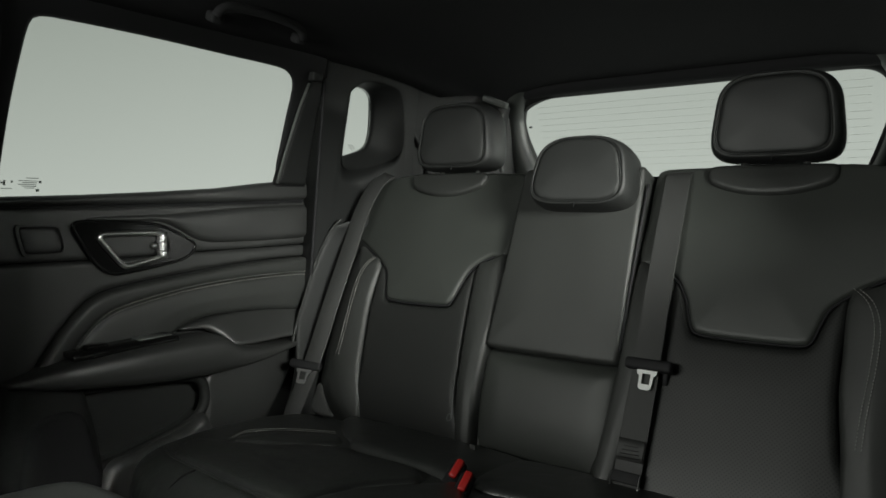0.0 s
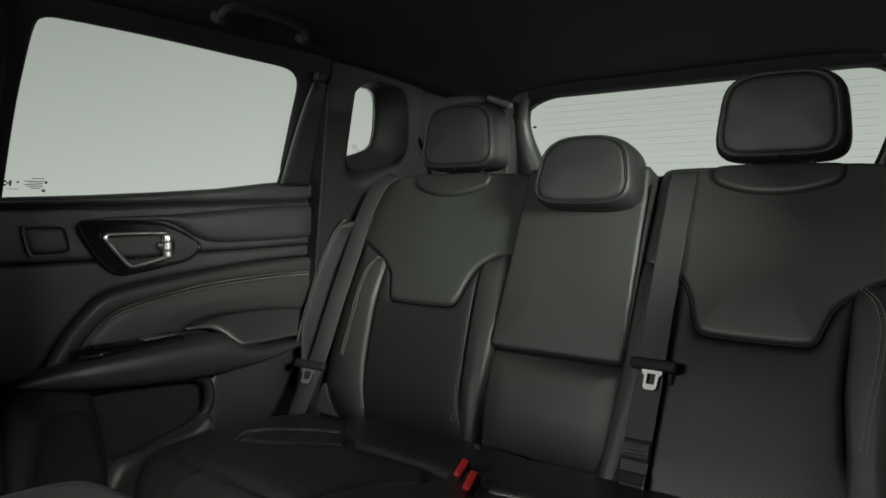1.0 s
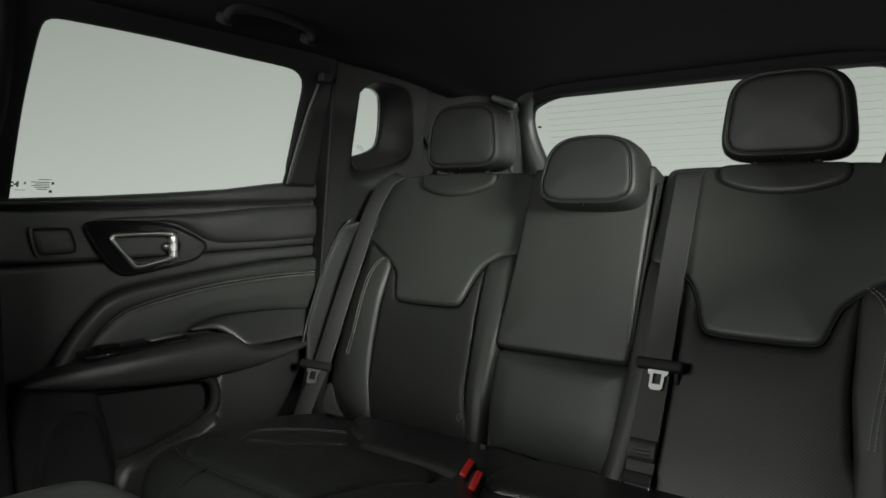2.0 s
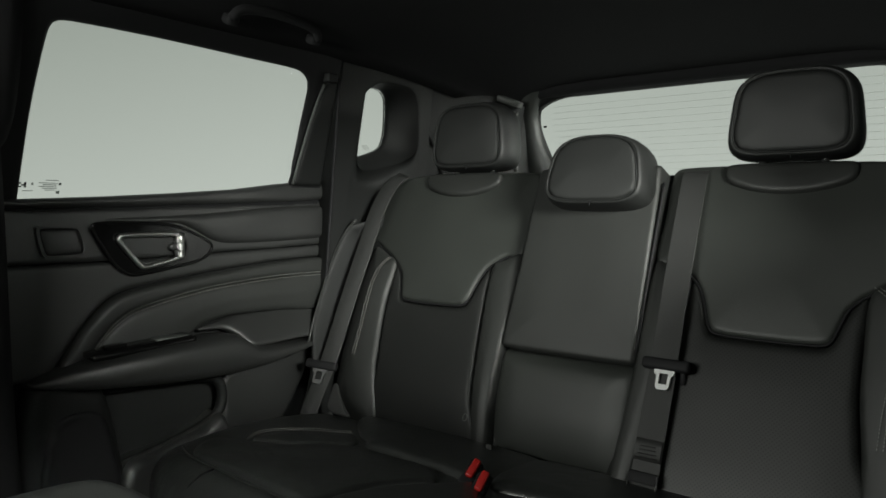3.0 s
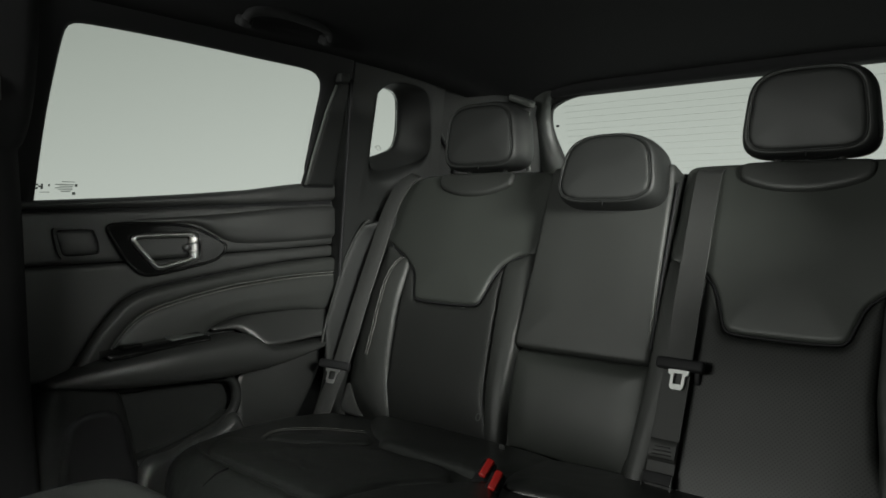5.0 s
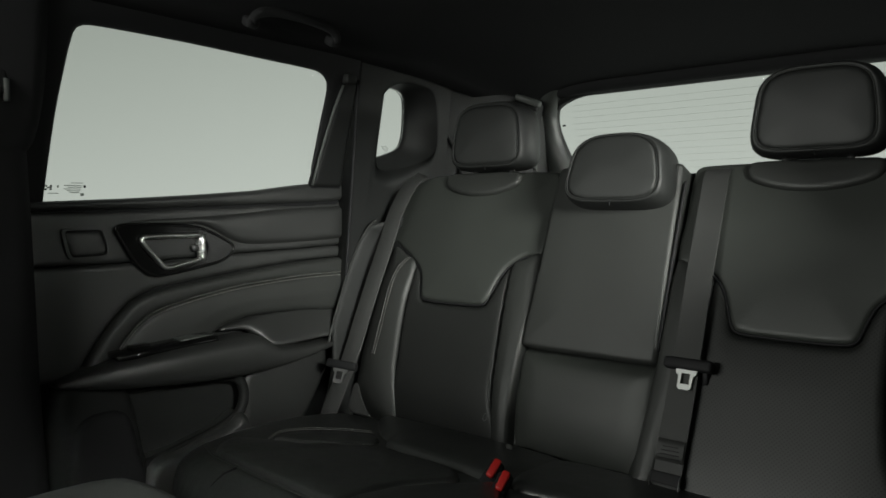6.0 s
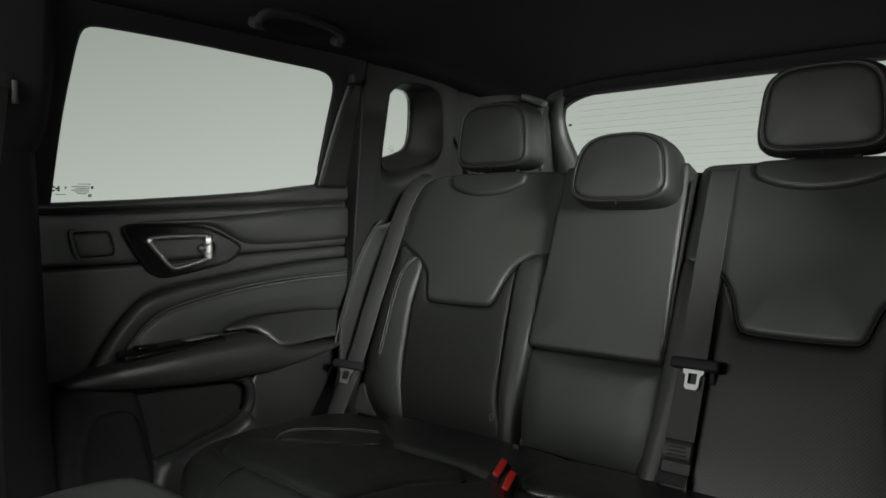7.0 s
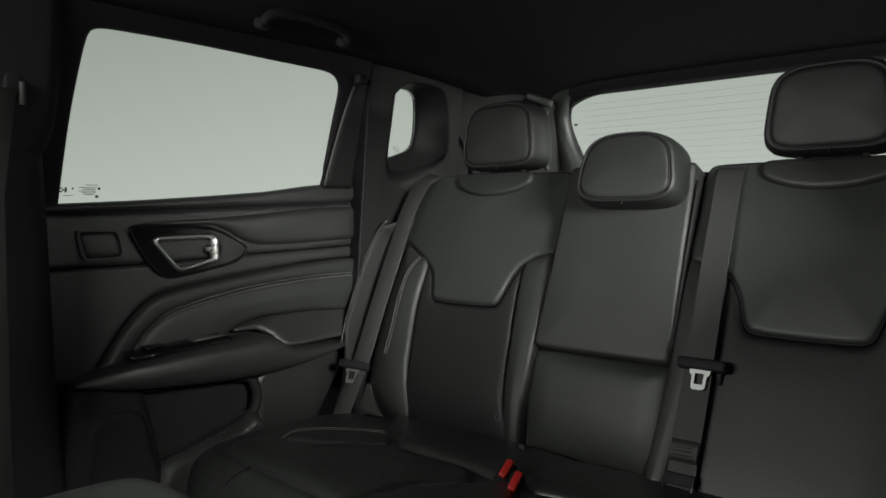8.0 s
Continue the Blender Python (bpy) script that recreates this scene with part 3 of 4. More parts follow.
def door_lining(s):
    root = empty("rear_door", "closed rear car door lined in black soft trim and leather", "car door")
    face = door_face(s)
    base = [(-0.640, 0.06), (-0.640, 0.765), (-0.30, 0.780), (0.125, 0.805), (0.125, 0.50), (0.06, 0.36), (-0.02, 0.22), (-0.10, 0.06)]
    poly = np.vstack([np.linspace(base[i], base[(i + 1) % 8], 30, endpoint=False) for i in range(8)])
    part("door_base", pad_mesh(poly, lambda y, z, h: face(y, z, h - 0.02), 0.02, 0.004, 0.01, skirt=0.03, closed_spline=False), PLASTIC, root)

    def pad(name, outline, mat, lift, label="", **kw):
        return part(name, pad_mesh(outline, lambda y, z, h: face(y, z, h + lift), **kw), mat, root, label)

    pad("sill_roll", straight([(-0.636, 0.766), (-0.636, 0.781), (-0.45, 0.789), (-0.30, 0.798), (-0.15, 0.809), (-0.03, 0.824), (0.03, 0.830), (0.118, 0.832),
                      (0.122, 0.790), (0.05, 0.784), (-0.2, 0.776), (-0.4, 0.770)]), VINYL, 0.009, cell=0.005, edge=0.007, radius=0.012, puff=0.003, closed_spline=False)
    pad("upper_panel", straight([(-0.636, 0.664), (-0.636, 0.762), (-0.4, 0.766), (-0.2, 0.772), (0.05, 0.780), (0.121, 0.784), (0.122, 0.674), (0.0, 0.671), (-0.2, 0.668), (-0.4, 0.662)]),
        VINYL, 0.0, cell=0.006, edge=0.004, radius=0.005, closed_spline=False)
    pad("upper_pad", [(-0.26, 0.722), (-0.235, 0.708), (-0.205, 0.694), (-0.165, 0.687), (-0.066, 0.686), (0.04, 0.688), (0.105, 0.691), (0.118, 0.70), (0.118, 0.766), (0.108, 0.773), (0.0, 0.770), (-0.10, 0.764), (-0.20, 0.756), (-0.30, 0.750), (-0.42, 0.746), (-0.48, 0.740), (-0.40, 0.737), (-0.30, 0.735)],
        VINYL, 0.008, cell=0.005, edge=0.008, radius=0.013, puff=0.005, reach=0.04)
    pad("middle_panel", np.vstack([straight([(-0.636, 0.45), (-0.636, 0.661), (-0.4, 0.659), (-0.2, 0.665), (0.0, 0.668), (0.122, 0.671)], closed=False), spline(arm_edge(0.003), False)]),
        VINYL, 0.0, cell=0.006, edge=0.004, radius=0.006, closed_spline=False)
    upper = arm_edge(-0.002)
    pad("armrest_band", upper[:-1] + [(-0.548, 0.455), (-0.525, 0.458)] + [(y, z + 0.001) for y, z in STITCH_LINE[::-1]], LEATHER, 0.014,
        "black leather band with grey twin stitching", cell=0.005, edge=0.009, radius=0.008, puff=0.002)
    pad("armrest_insert", [(y, z - 0.001) for y, z in STITCH_LINE] + [(-0.47, 0.455), (-0.3, 0.45), (-0.272, 0.492), (-0.235, 0.512), (-0.17, 0.522), (-0.035, 0.519), (0.118, 0.511)], LEATHER, 0.012, cell=0.005, edge=0.008, radius=0.012, puff=0.006)
    for off in (0.0035, -0.0035):
        c = spline([face(y, z + off, 0.0150) for y, z in STITCH_LINE], False, 0.004)
        part("stitching", stitch_mesh(c), THREAD, root, "fine grey thread")

    # armrest: a rounded bar that stands out from the door
    keys = [(-0.600, 0.452, 0.440, 0.030), (-0.56, 0.464, 0.434, 0.052), (-0.50, 0.478, 0.425, 0.074), (-0.39, 0.487, 0.413, 0.086), (-0.28, 0.490, 0.404, 0.088), (-0.205, 0.489, 0.402, 0.088),
            (-0.175, 0.478, 0.403, 0.087), (-0.145, 0.456, 0.405, 0.085), (-0.08, 0.446, 0.410, 0.078), (0.0, 0.440, 0.419, 0.064), (0.06, 0.438, 0.425, 0.045), (0.10, 0.438, 0.43, 0.02)]
    rings = []
    for y, zt, zb, p in spline(keys, False, 0.01):
        ring = []
        zc, zh, n = (zt + zb) / 2, (zt - zb) / 2, 22
        for k in range(n):
            a = 2 * math.pi * k / n
            cx, cz = math.cos(a), math.sin(a)
            e = 0.55
            ring.append((s * (0.712 - p / 2 - (p / 2 + 0.012) * math.copysign(abs(cx) ** e, cx)), y, zc + zh * math.copysign(abs(cz) ** e, cz)))
        rings.append(ring)
    part("armrest", loft_mesh(rings), VINYL, root)
    # tray with the window switch
    tray = [(-0.505, 0.0), (-0.45, 0.004), (-0.30, 0.010), (-0.292, 0.008)]
    sw = part("switch_plate", loft_mesh([[(s * x, y, z) for x, z in ((0.688, 0.494 + dz), (0.640, 0.490 + dz), (0.640, 0.480), (0.688, 0.484))] for y, dz in tray]), PIANO, root, "glossy black switch plate")
    part("window_switch", box_mesh(0.022, 0.040, 0.010, 0.003, Matrix.Translation((s * 0.662, -0.455, 0.499))), PIANO, sw)
    part("pull_cup", box_mesh(0.036, 0.075, 0.008, 0.003, Matrix.Translation((s * 0.668, -0.335, 0.498))), GREY_PLASTIC, root)
    part("grip_pad", pad_mesh([(-0.275, 0.500), (-0.19, 0.512), (-0.10, 0.524), (0.10, 0.530), (0.116, 0.52), (0.116, 0.455), (0.0, 0.450), (-0.135, 0.450), (-0.165, 0.478), (-0.195, 0.494)],
                              lambda y, z, h: face(y, z, h - 0.012 + 0.75 * (0.53 - z)), 0.006, 0.006, 0.012, puff=0.004, skirt=0.03), VINYL, root, "scooped pull recess")

    # inner handle
    bez = [(-0.478, 0.730), (-0.455, 0.737), (-0.38, 0.736), (-0.315, 0.730), (-0.275, 0.718), (-0.222, 0.690), (-0.220, 0.674), (-0.245, 0.655), (-0.30, 0.644), (-0.37, 0.634), (-0.405, 0.634), (-0.435, 0.655), (-0.462, 0.695)]
    hole = [(-0.425, 0.706), (-0.36, 0.707), (-0.315, 0.706), (-0.300, 0.698), (-0.303, 0.672), (-0.315, 0.662), (-0.345, 0.655), (-0.378, 0.652), (-0.395, 0.668)]
    surround = part("handle_surround", plate_mesh(spline(bez, True, 0.004), spline(hole, True, 0.004), lambda y, z, h: face(y, z, h + 0.010), 0.03, 120, 0.004), PIANO, root, "glossy black handle surround")
    part("surround_rim", tube_mesh([face(y, z, 0.008) for y, z in np.vstack([spline(bez, True, 0.005), spline(bez, True, 0.005)[:2]])], 0.004, 8), PIANO, surround)
    part("handle_cup", pad_mesh([(y * 1.0, z) for y, z in hole], lambda y, z, h: face(y, z, -0.018 - h), 0.005, 0.014, 0.02, skirt=0.0), PLASTIC, root)
    bow = spline([(-0.300, 0.712), (-0.36, 0.713), (-0.425, 0.711), (-0.430, 0.703), (-0.408, 0.675), (-0.385, 0.650), (-0.372, 0.647), (-0.33, 0.655), (-0.303, 0.661)], False, 0.004)
    handle = part("door_handle", tube_mesh([face(y, z, 0.014) for y, z in bow], 0.0055, 10), CHROME, root, "satin chrome pull handle")
    part("handle_hinge", tube_mesh([face(-0.296, z, 0.010) for z in (0.658, 0.664, 0.70, 0.714)], 0.0100, 14), CHROME, handle)
    for z in (0.676, 0.694):
        part("hinge_ring", tube_mesh([face(-0.298, z - 0.002, 0.012), face(-0.298, z + 0.002, 0.012)], 0.0112, 14), CHROME, handle)
    part("lock_button", tube_mesh([face(-0.313, 0.685, 0.004), face(-0.313, 0.685, 0.016)], 0.007, 14), DARK_STEEL, handle)
    # small loudspeaker cover
    sp = [(-0.574, 0.732), (-0.506, 0.732), (-0.497, 0.725), (-0.488, 0.690), (-0.494, 0.676), (-0.558, 0.674), (-0.568, 0.682), (-0.577, 0.722)]
    cover = part("speaker_frame", plate_mesh(spline(sp, True, 0.004), spline([(-0.532 + (y + 0.532) * 0.86, 0.704 + (z - 0.704) * 0.84) for y, z in sp], True, 0.004), lambda y, z, h: face(y, z, h + 0.006), 0.012, 80, 0.004), VINYL, root)
    part("speaker_grille", pad_mesh([(-0.532 + (y + 0.532) * 0.86, 0.704 + (z - 0.704) * 0.84) for y, z in sp], lambda y, z, h: face(y, z, h + 0.0035), 0.006, 0.002, 0.004, puff=0.002), VINYL, cover)
    # lower part: speaker bulge, map pocket and plain rear face
    pad("lower_rear_panel", [(-0.185, 0.385), (-0.19, 0.30), (-0.20, 0.24), (-0.06, 0.22), (0.02, 0.30), (0.08, 0.40), (0.10, 0.425), (0.0, 0.415), (-0.10, 0.40)], VINYL, 0.004, cell=0.008, edge=0.006, radius=0.01)
    rim = spline([(-0.47, 0.415), (-0.35, 0.408), (-0.25, 0.397), (-0.215, 0.385), (-0.200, 0.35), (-0.212, 0.310), (-0.26, 0.285), (-0.36, 0.262), (-0.44, 0.25)], False, 0.01)
    part("pocket_rim", tube_mesh([face(y, z, 0.012) for y, z in rim], 0.012, 10), PLASTIC, root)
    pad("pocket_wall", [(-0.44, 0.245), (-0.36, 0.268), (-0.26, 0.290), (-0.215, 0.310), (-0.19, 0.26), (-0.19, 0.10), (-0.44, 0.10)], VINYL, 0.045, cell=0.008, edge=0.02, radius=0.02, skirt=0.05)
    pad("speaker_housing", [(-0.605, 0.43), (-0.48, 0.422), (-0.462, 0.40), (-0.44, 0.30), (-0.42, 0.12), (-0.605, 0.12)], PLASTIC, 0.03, cell=0.008, edge=0.025, radius=0.03, skirt=0.05)
    pad("speaker_mesh", [(-0.585, 0.34), (-0.56, 0.378), (-0.51, 0.385), (-0.475, 0.365), (-0.458, 0.30), (-0.45, 0.2), (-0.585, 0.2)], RUBBER, 0.036, cell=0.008, edge=0.008, radius=0.01)
    return root


door_lining(-1)

# the opposite door: plain inner face
opposite = empty("opposite_door", "closed rear car door in plain black trim", "car door")
part("door_base", pad_mesh([(-0.615, 0.06), (-0.615, 0.775), (-0.30, 0.79), (0.125, 0.82), (0.125, 0.50), (0.06, 0.36), (-0.02, 0.22), (-0.10, 0.06)], lambda y, z, h: door_face(1)(y, z, h), 0.02, 0.01, 0.02, skirt=0.03), VINYL, opposite)


# ---- rear seat ----
TAN = 0.48
NY, NZ = -0.9015, 0.4327


def seat_face(s, lift=0.0):
    return lambda x, z, h: (s * x, 0.17 + TAN * (z - 0.55) + NY * (h + lift), z + NZ * (h + lift))


def mid_face(lift=0.0):
    return lambda x, z, h: (x, 0.119 + 0.364 * (z - 0.476) - 0.94 * (h + lift), z + 0.342 * (h + lift))


BIB = [(0.285, 0.542), (0.270, 0.553), (0.258, 0.585), (0.250, 0.605), (0.232, 0.630), (0.195, 0.653), (0.152, 0.661), (0.152, 0.75), (0.153, 0.832), (0.175, 0.847), (0.37, 0.849),
       (0.53, 0.847), (0.600, 0.82), (0.625, 0.76), (0.618, 0.685), (0.585, 0.664), (0.535, 0.638), (0.492, 0.606), (0.477, 0.575), (0.467, 0.549), (0.452, 0.541), (0.37, 0.539)]
INSERT = [(0.227, 0.631), (0.249, 0.604), (0.257, 0.584), (0.269, 0.551), (0.285, 0.539), (0.37, 0.536), (0.452, 0.538), (0.468, 0.547), (0.478, 0.573), (0.491, 0.602), (0.513, 0.622),
          (0.510, 0.525), (0.484, 0.396), (0.454, 0.27), (0.180, 0.27), (0.197, 0.366), (0.220, 0.526)]
INNER = [(0.150, 0.657), (0.195, 0.650), (0.224, 0.630), (0.217, 0.526), (0.194, 0.366), (0.177, 0.27), (0.142, 0.27), (0.147, 0.45)]
OUTER = [(0.516, 0.626), (0.553, 0.644), (0.595, 0.664), (0.606, 0.63), (0.610, 0.55), (0.600, 0.40), (0.58, 0.27), (0.457, 0.27), (0.487, 0.396), (0.513, 0.525)]
MOON = [(0.256, 0.834), (0.266, 0.810), (0.315, 0.793), (0.37, 0.788), (0.425, 0.793), (0.474, 0.810), (0.482, 0.836), (0.47, 0.845), (0.37, 0.846), (0.27, 0.845)]


def low_tuck(u, v):
    """Curves the foot of the backrest back, so the shape darkens it as shade would."""
    return -0.032 * max(0.0, (0.41 - v) / 0.14) ** 2


bench = empty("bench_seat", "black leather rear bench seat with split backrests", "car seat")


def backrest(s, label):
    f = seat_face
    insert, outer = (INSERT, OUTER) if s < 0 else (INSERT[:11] + [(0.510, 0.525), (0.511, 0.470), (0.520, 0.396), (0.535, 0.27)] + INSERT[14:], OUTER[:6] + [(0.62, 0.27), (0.538, 0.27), (0.523, 0.396), (0.514, 0.47), (0.513, 0.525)])
    foot = low_tuck if s < 0 else None
    core = [(0.143, 0.26), (0.143, 0.38), (0.143, 0.50), (0.12, 0.64), (0.10, 0.80), (0.10, 0.842), (0.105, 0.849), (0.15, 0.850), (0.37, 0.849), (0.56, 0.84), (0.625, 0.79), (0.645, 0.68), (0.652, 0.5), (0.61, 0.26)]
    root = part("backrest", pad_mesh(core, f(s, -0.016), 0.012, 0.012, 0.02, skirt=0.10, relief=foot), LEATHER, bench, label)
    part("shoulder_panel", pad_mesh(BIB, f(s, 0.012), 0.004, 0.007, 0.009, puff=0.007, reach=0.14, skirt=0.05), LIT_LEATHER, root)
    seam = [BIB[k] for k in (6, 5, 4, 3, 2, 1, 0, 21, 20, 19, 18, 17, 16, 15)]
    # black tube along the sewn seam puts in the shade of its groove
    part("seam", tube_mesh([f(s, 0.0066)(x, z - 0.0008, 0) for x, z in spline(seam, False, 0.006)], 0.0026, 6), RUBBER, root, "sewn seam, blackened for the shade in its groove")
    part("headrest_panel", pad_mesh(MOON, f(s, 0.026), 0.004, 0.008, 0.010, puff=0.002, skirt=0.012), LEATHER, root)
    part("centre_panel", pad_mesh(insert, f(s, 0.009), 0.005, 0.008, 0.014, puff=0.003, reach=0.08, skirt=0.02, relief=foot), PERFORATED, root, "perforated black leather centre")
    part("inner_bolster", pad_mesh(INNER, f(s, 0.012), 0.0045, 0.008, 0.007, puff=0.007, reach=0.035, skirt=0.03, relief=foot), LEATHER, root)
    part("outer_bolster", pad_mesh(outer, f(s, 0.012), 0.0045, 0.007, 0.0065, puff=0.012, reach=0.06, skirt=0.03, relief=foot), LEATHER, root)
    side = [(0.596, 0.738), (0.618, 0.715), (0.652, 0.677), (0.667, 0.627), (0.671, 0.570), (0.667, 0.50), (0.662, 0.43), (0.648, 0.357), (0.652, 0.29), (0.64, 0.25), (0.56, 0.25), (0.58, 0.5), (0.580, 0.66)]
    ridge = spline(side[1:10], False, 0.01)
    drop = lambda u, v: -0.075 * min(1.0, max(0.0, (np.interp(-v, -ridge[:, 1], ridge[:, 0]) - 0.012 - u) / 0.020))
    # tucked ends and darker plastic stand in for the shade beside the belt
    tuck = lambda u, v: drop(u, v) - 0.045 * min(1.0, max(0.0, (0.44 - v) / 0.14)) - 0.05 * min(1.0, max(0.0, (v - 0.685) / 0.04))
    part("side_bolster", pad_mesh(side, f(s, 0.085), 0.003, 0.006, 0.008, skirt=0.10, relief=tuck), PLASTIC, root)
    part("side_piping", tube_mesh([f(s, 0.083)(x - 0.006, z, 0) for x, z in ridge[2:-14]], 0.0035, 8), LEATHER, root)
    line = [(0.544, 0.40), (0.547, 0.45), (0.554, 0.52), (0.555, 0.575), (0.543, 0.612), (0.519, 0.634)]
    for off in (0.0, 0.008):
        part("stitching", stitch_mesh(spline([f(s, 0.0262)(x + off, z, 0) for x, z in line], False, 0.004)), THREAD, root, "fine grey thread")
    if s < 0:
        part("anchor_tag", tube_mesh([f(s, 0.020)(0.186 + 0.005 * math.cos(a), 0.322 + 0.007 * math.sin(a), 0) for a in np.linspace(0, 6.6, 16)], 0.0010, 6), GREY_PLASTIC, root)
    return root


backrest(-1, "black leather outer rear seat backrest with perforated centre")
backrest(1, "black leather outer rear seat backrest with perforated centre")


def middle_seat():
    top = [(-0.143, 0.476), (0.0, 0.474), (0.143, 0.476), (0.148, 0.492), (0.146, 0.66), (0.144, 0.84), (0.134, 0.858), (-0.124, 0.858), (-0.136, 0.84), (-0.142, 0.66), (-0.149, 0.492)]
    root = part("middle_backrest", pad_mesh(top, mid_face(0.0), 0.004, 0.010, 0.008, puff=0.006, reach=0.10, skirt=0.08), LEATHER, bench, "smooth black leather middle backrest")
    strip = [(0.1475, 0.50), (0.1478, 0.58), (0.1490, 0.66), (0.1505, 0.74), (0.1520, 0.82)]
    part("edge_gasket", tube_mesh(spline([mid_face(-0.006)(x, z, 0) for x, z in strip], False, 0.01), 0.0032, 8), RUBBER, root, "black rubber edge strip")
    low = [(-0.146, 0.478), (-0.10, 0.481), (0.0, 0.481), (0.10, 0.481), (0.145, 0.478), (0.151, 0.47), (0.151, 0.45), (0.148, 0.29), (0.146, 0.25), (-0.146, 0.25), (-0.148, 0.29), (-0.152, 0.45), (-0.152, 0.47)]
    # lightened leather and a receding foot imitate light above fading to shade below
    part("armrest_panel", pad_mesh(low, mid_face(-0.016), 0.005, 0.012, 0.014, puff=0.010, skirt=0.06, relief=lambda u, v: -0.018 * max(0.0, (v - 0.445) / 0.035) ** 2 - 0.034 * max(0.0, (0.39 - v) / 0.13) ** 2), LIT_LEATHER, root)
    return root


middle_seat()


def headrest_ring(w, h, taper, n=56, soft=0.40):
    ring = []
    for i in range(n):
        a = 2 * math.pi * i / n
        c, q = math.cos(a), math.sin(a)
        e = soft + 0.08 * (1 + q)
        z = math.copysign(abs(q) ** e, q) * h / 2
        ring.append((math.copysign(abs(c) ** e, c) * w / 2 * (1 - taper * z / h), z))
    return ring


def headrest(x, y, z, w, h, d, grow, tilt, label, posts=True, taper=0.10, soft=0.40):
    """A padded headrest: a front face with a piped seam, and a shell that swells behind it."""
    root = empty("headrest", label, "headrest", "rear headrests")
    rings = []
    for t, g in ((0.02, -0.02), (0.0, 0.10), (0.0, 0.28), (0.04, 0.48), (0.12, 0.72), (0.26, 0.94), (0.46, 1.0), (0.66, 0.86), (0.84, 0.45), (0.95, -0.15), (1.0, -0.9)):
        k = 1 + grow * g
        rings.append([(u * k, t * d, v * (1 + grow * g * 0.9)) for u, v in headrest_ring(w, h, taper, soft=soft)])
    part("shell", loft_mesh(rings), SHADED_LEATHER, root)
    out = headrest_ring(w * 0.985, h * 0.98, taper, 48, soft)
    part("front_pad", pad_mesh(out, lambda u, v, k: (u, -0.001 - k, v), 0.005, 0.003, 0.0055, puff=0.006, reach=0.08, skirt=0.006, closed_spline=False), SHADED_LEATHER, root)
    pipe = [(u * 1.005, -0.0005, v * 1.006) for u, v in out]
    part("piping", tube_mesh(pipe + pipe[:2], 0.0012, 6), SHADED_LEATHER, root)
    part("seam_notch", box_mesh(0.0016, 0.002, h * 0.07, 0.0, Matrix.Translation((0.004, 0.0, -h * 0.55))), RUBBER, root)
    if posts:
        for px in (-0.055, 0.055):
            part("post", tube_mesh([(px, 0.045, -h * 0.5), (px, 0.045, -h * 0.5 - 0.06)], 0.006, 10), CHROME, root)
            part("post_guide", tube_mesh([(px, 0.045, -h * 0.5 - 0.034), (px, 0.045, -h * 0.5 - 0.016)], 0.014, 14), PLASTIC, root)
    root.matrix_world = pose(x, y, z, tilt, 0, 0)
    return root


headrest(-0.370, 0.297, 0.948, 0.194, 0.150, 0.105, 0.17, -5, "black leather outer headrest with piped front seam", taper=0.17)
headrest(0.367, 0.297, 0.948, 0.194, 0.150, 0.105, 0.17, -5, "black leather outer headrest with piped front seam", taper=0.17)
headrest(0.025, 0.186, 0.849, 0.190, 0.136, 0.128, 0.16, -14, "smaller black leather middle headrest, fully lowered", posts=False, taper=0.22, soft=0.50)


# seat cushion
def cushion_top(y):
    t = (0.06 - y) / 0.50
    return 0.275 + 0.055 * min(1.0, max(0.0, t)) ** 0.9


def cushion_face(lift=0.0):
    return lambda x, y, h: (x, y, cushion_top(y) + h + lift)


def crumple(u, v):
    """Shallow sag and pull lines of sat-on leather."""
    a = noise.noise(Vector((u * 7, v * 11, 0.3)))
    b = noise.noise(Vector((u * 19 + v * 12, v * 26 - u * 6, 4.1)))
    return 0.0030 * a + 0.0012 * b


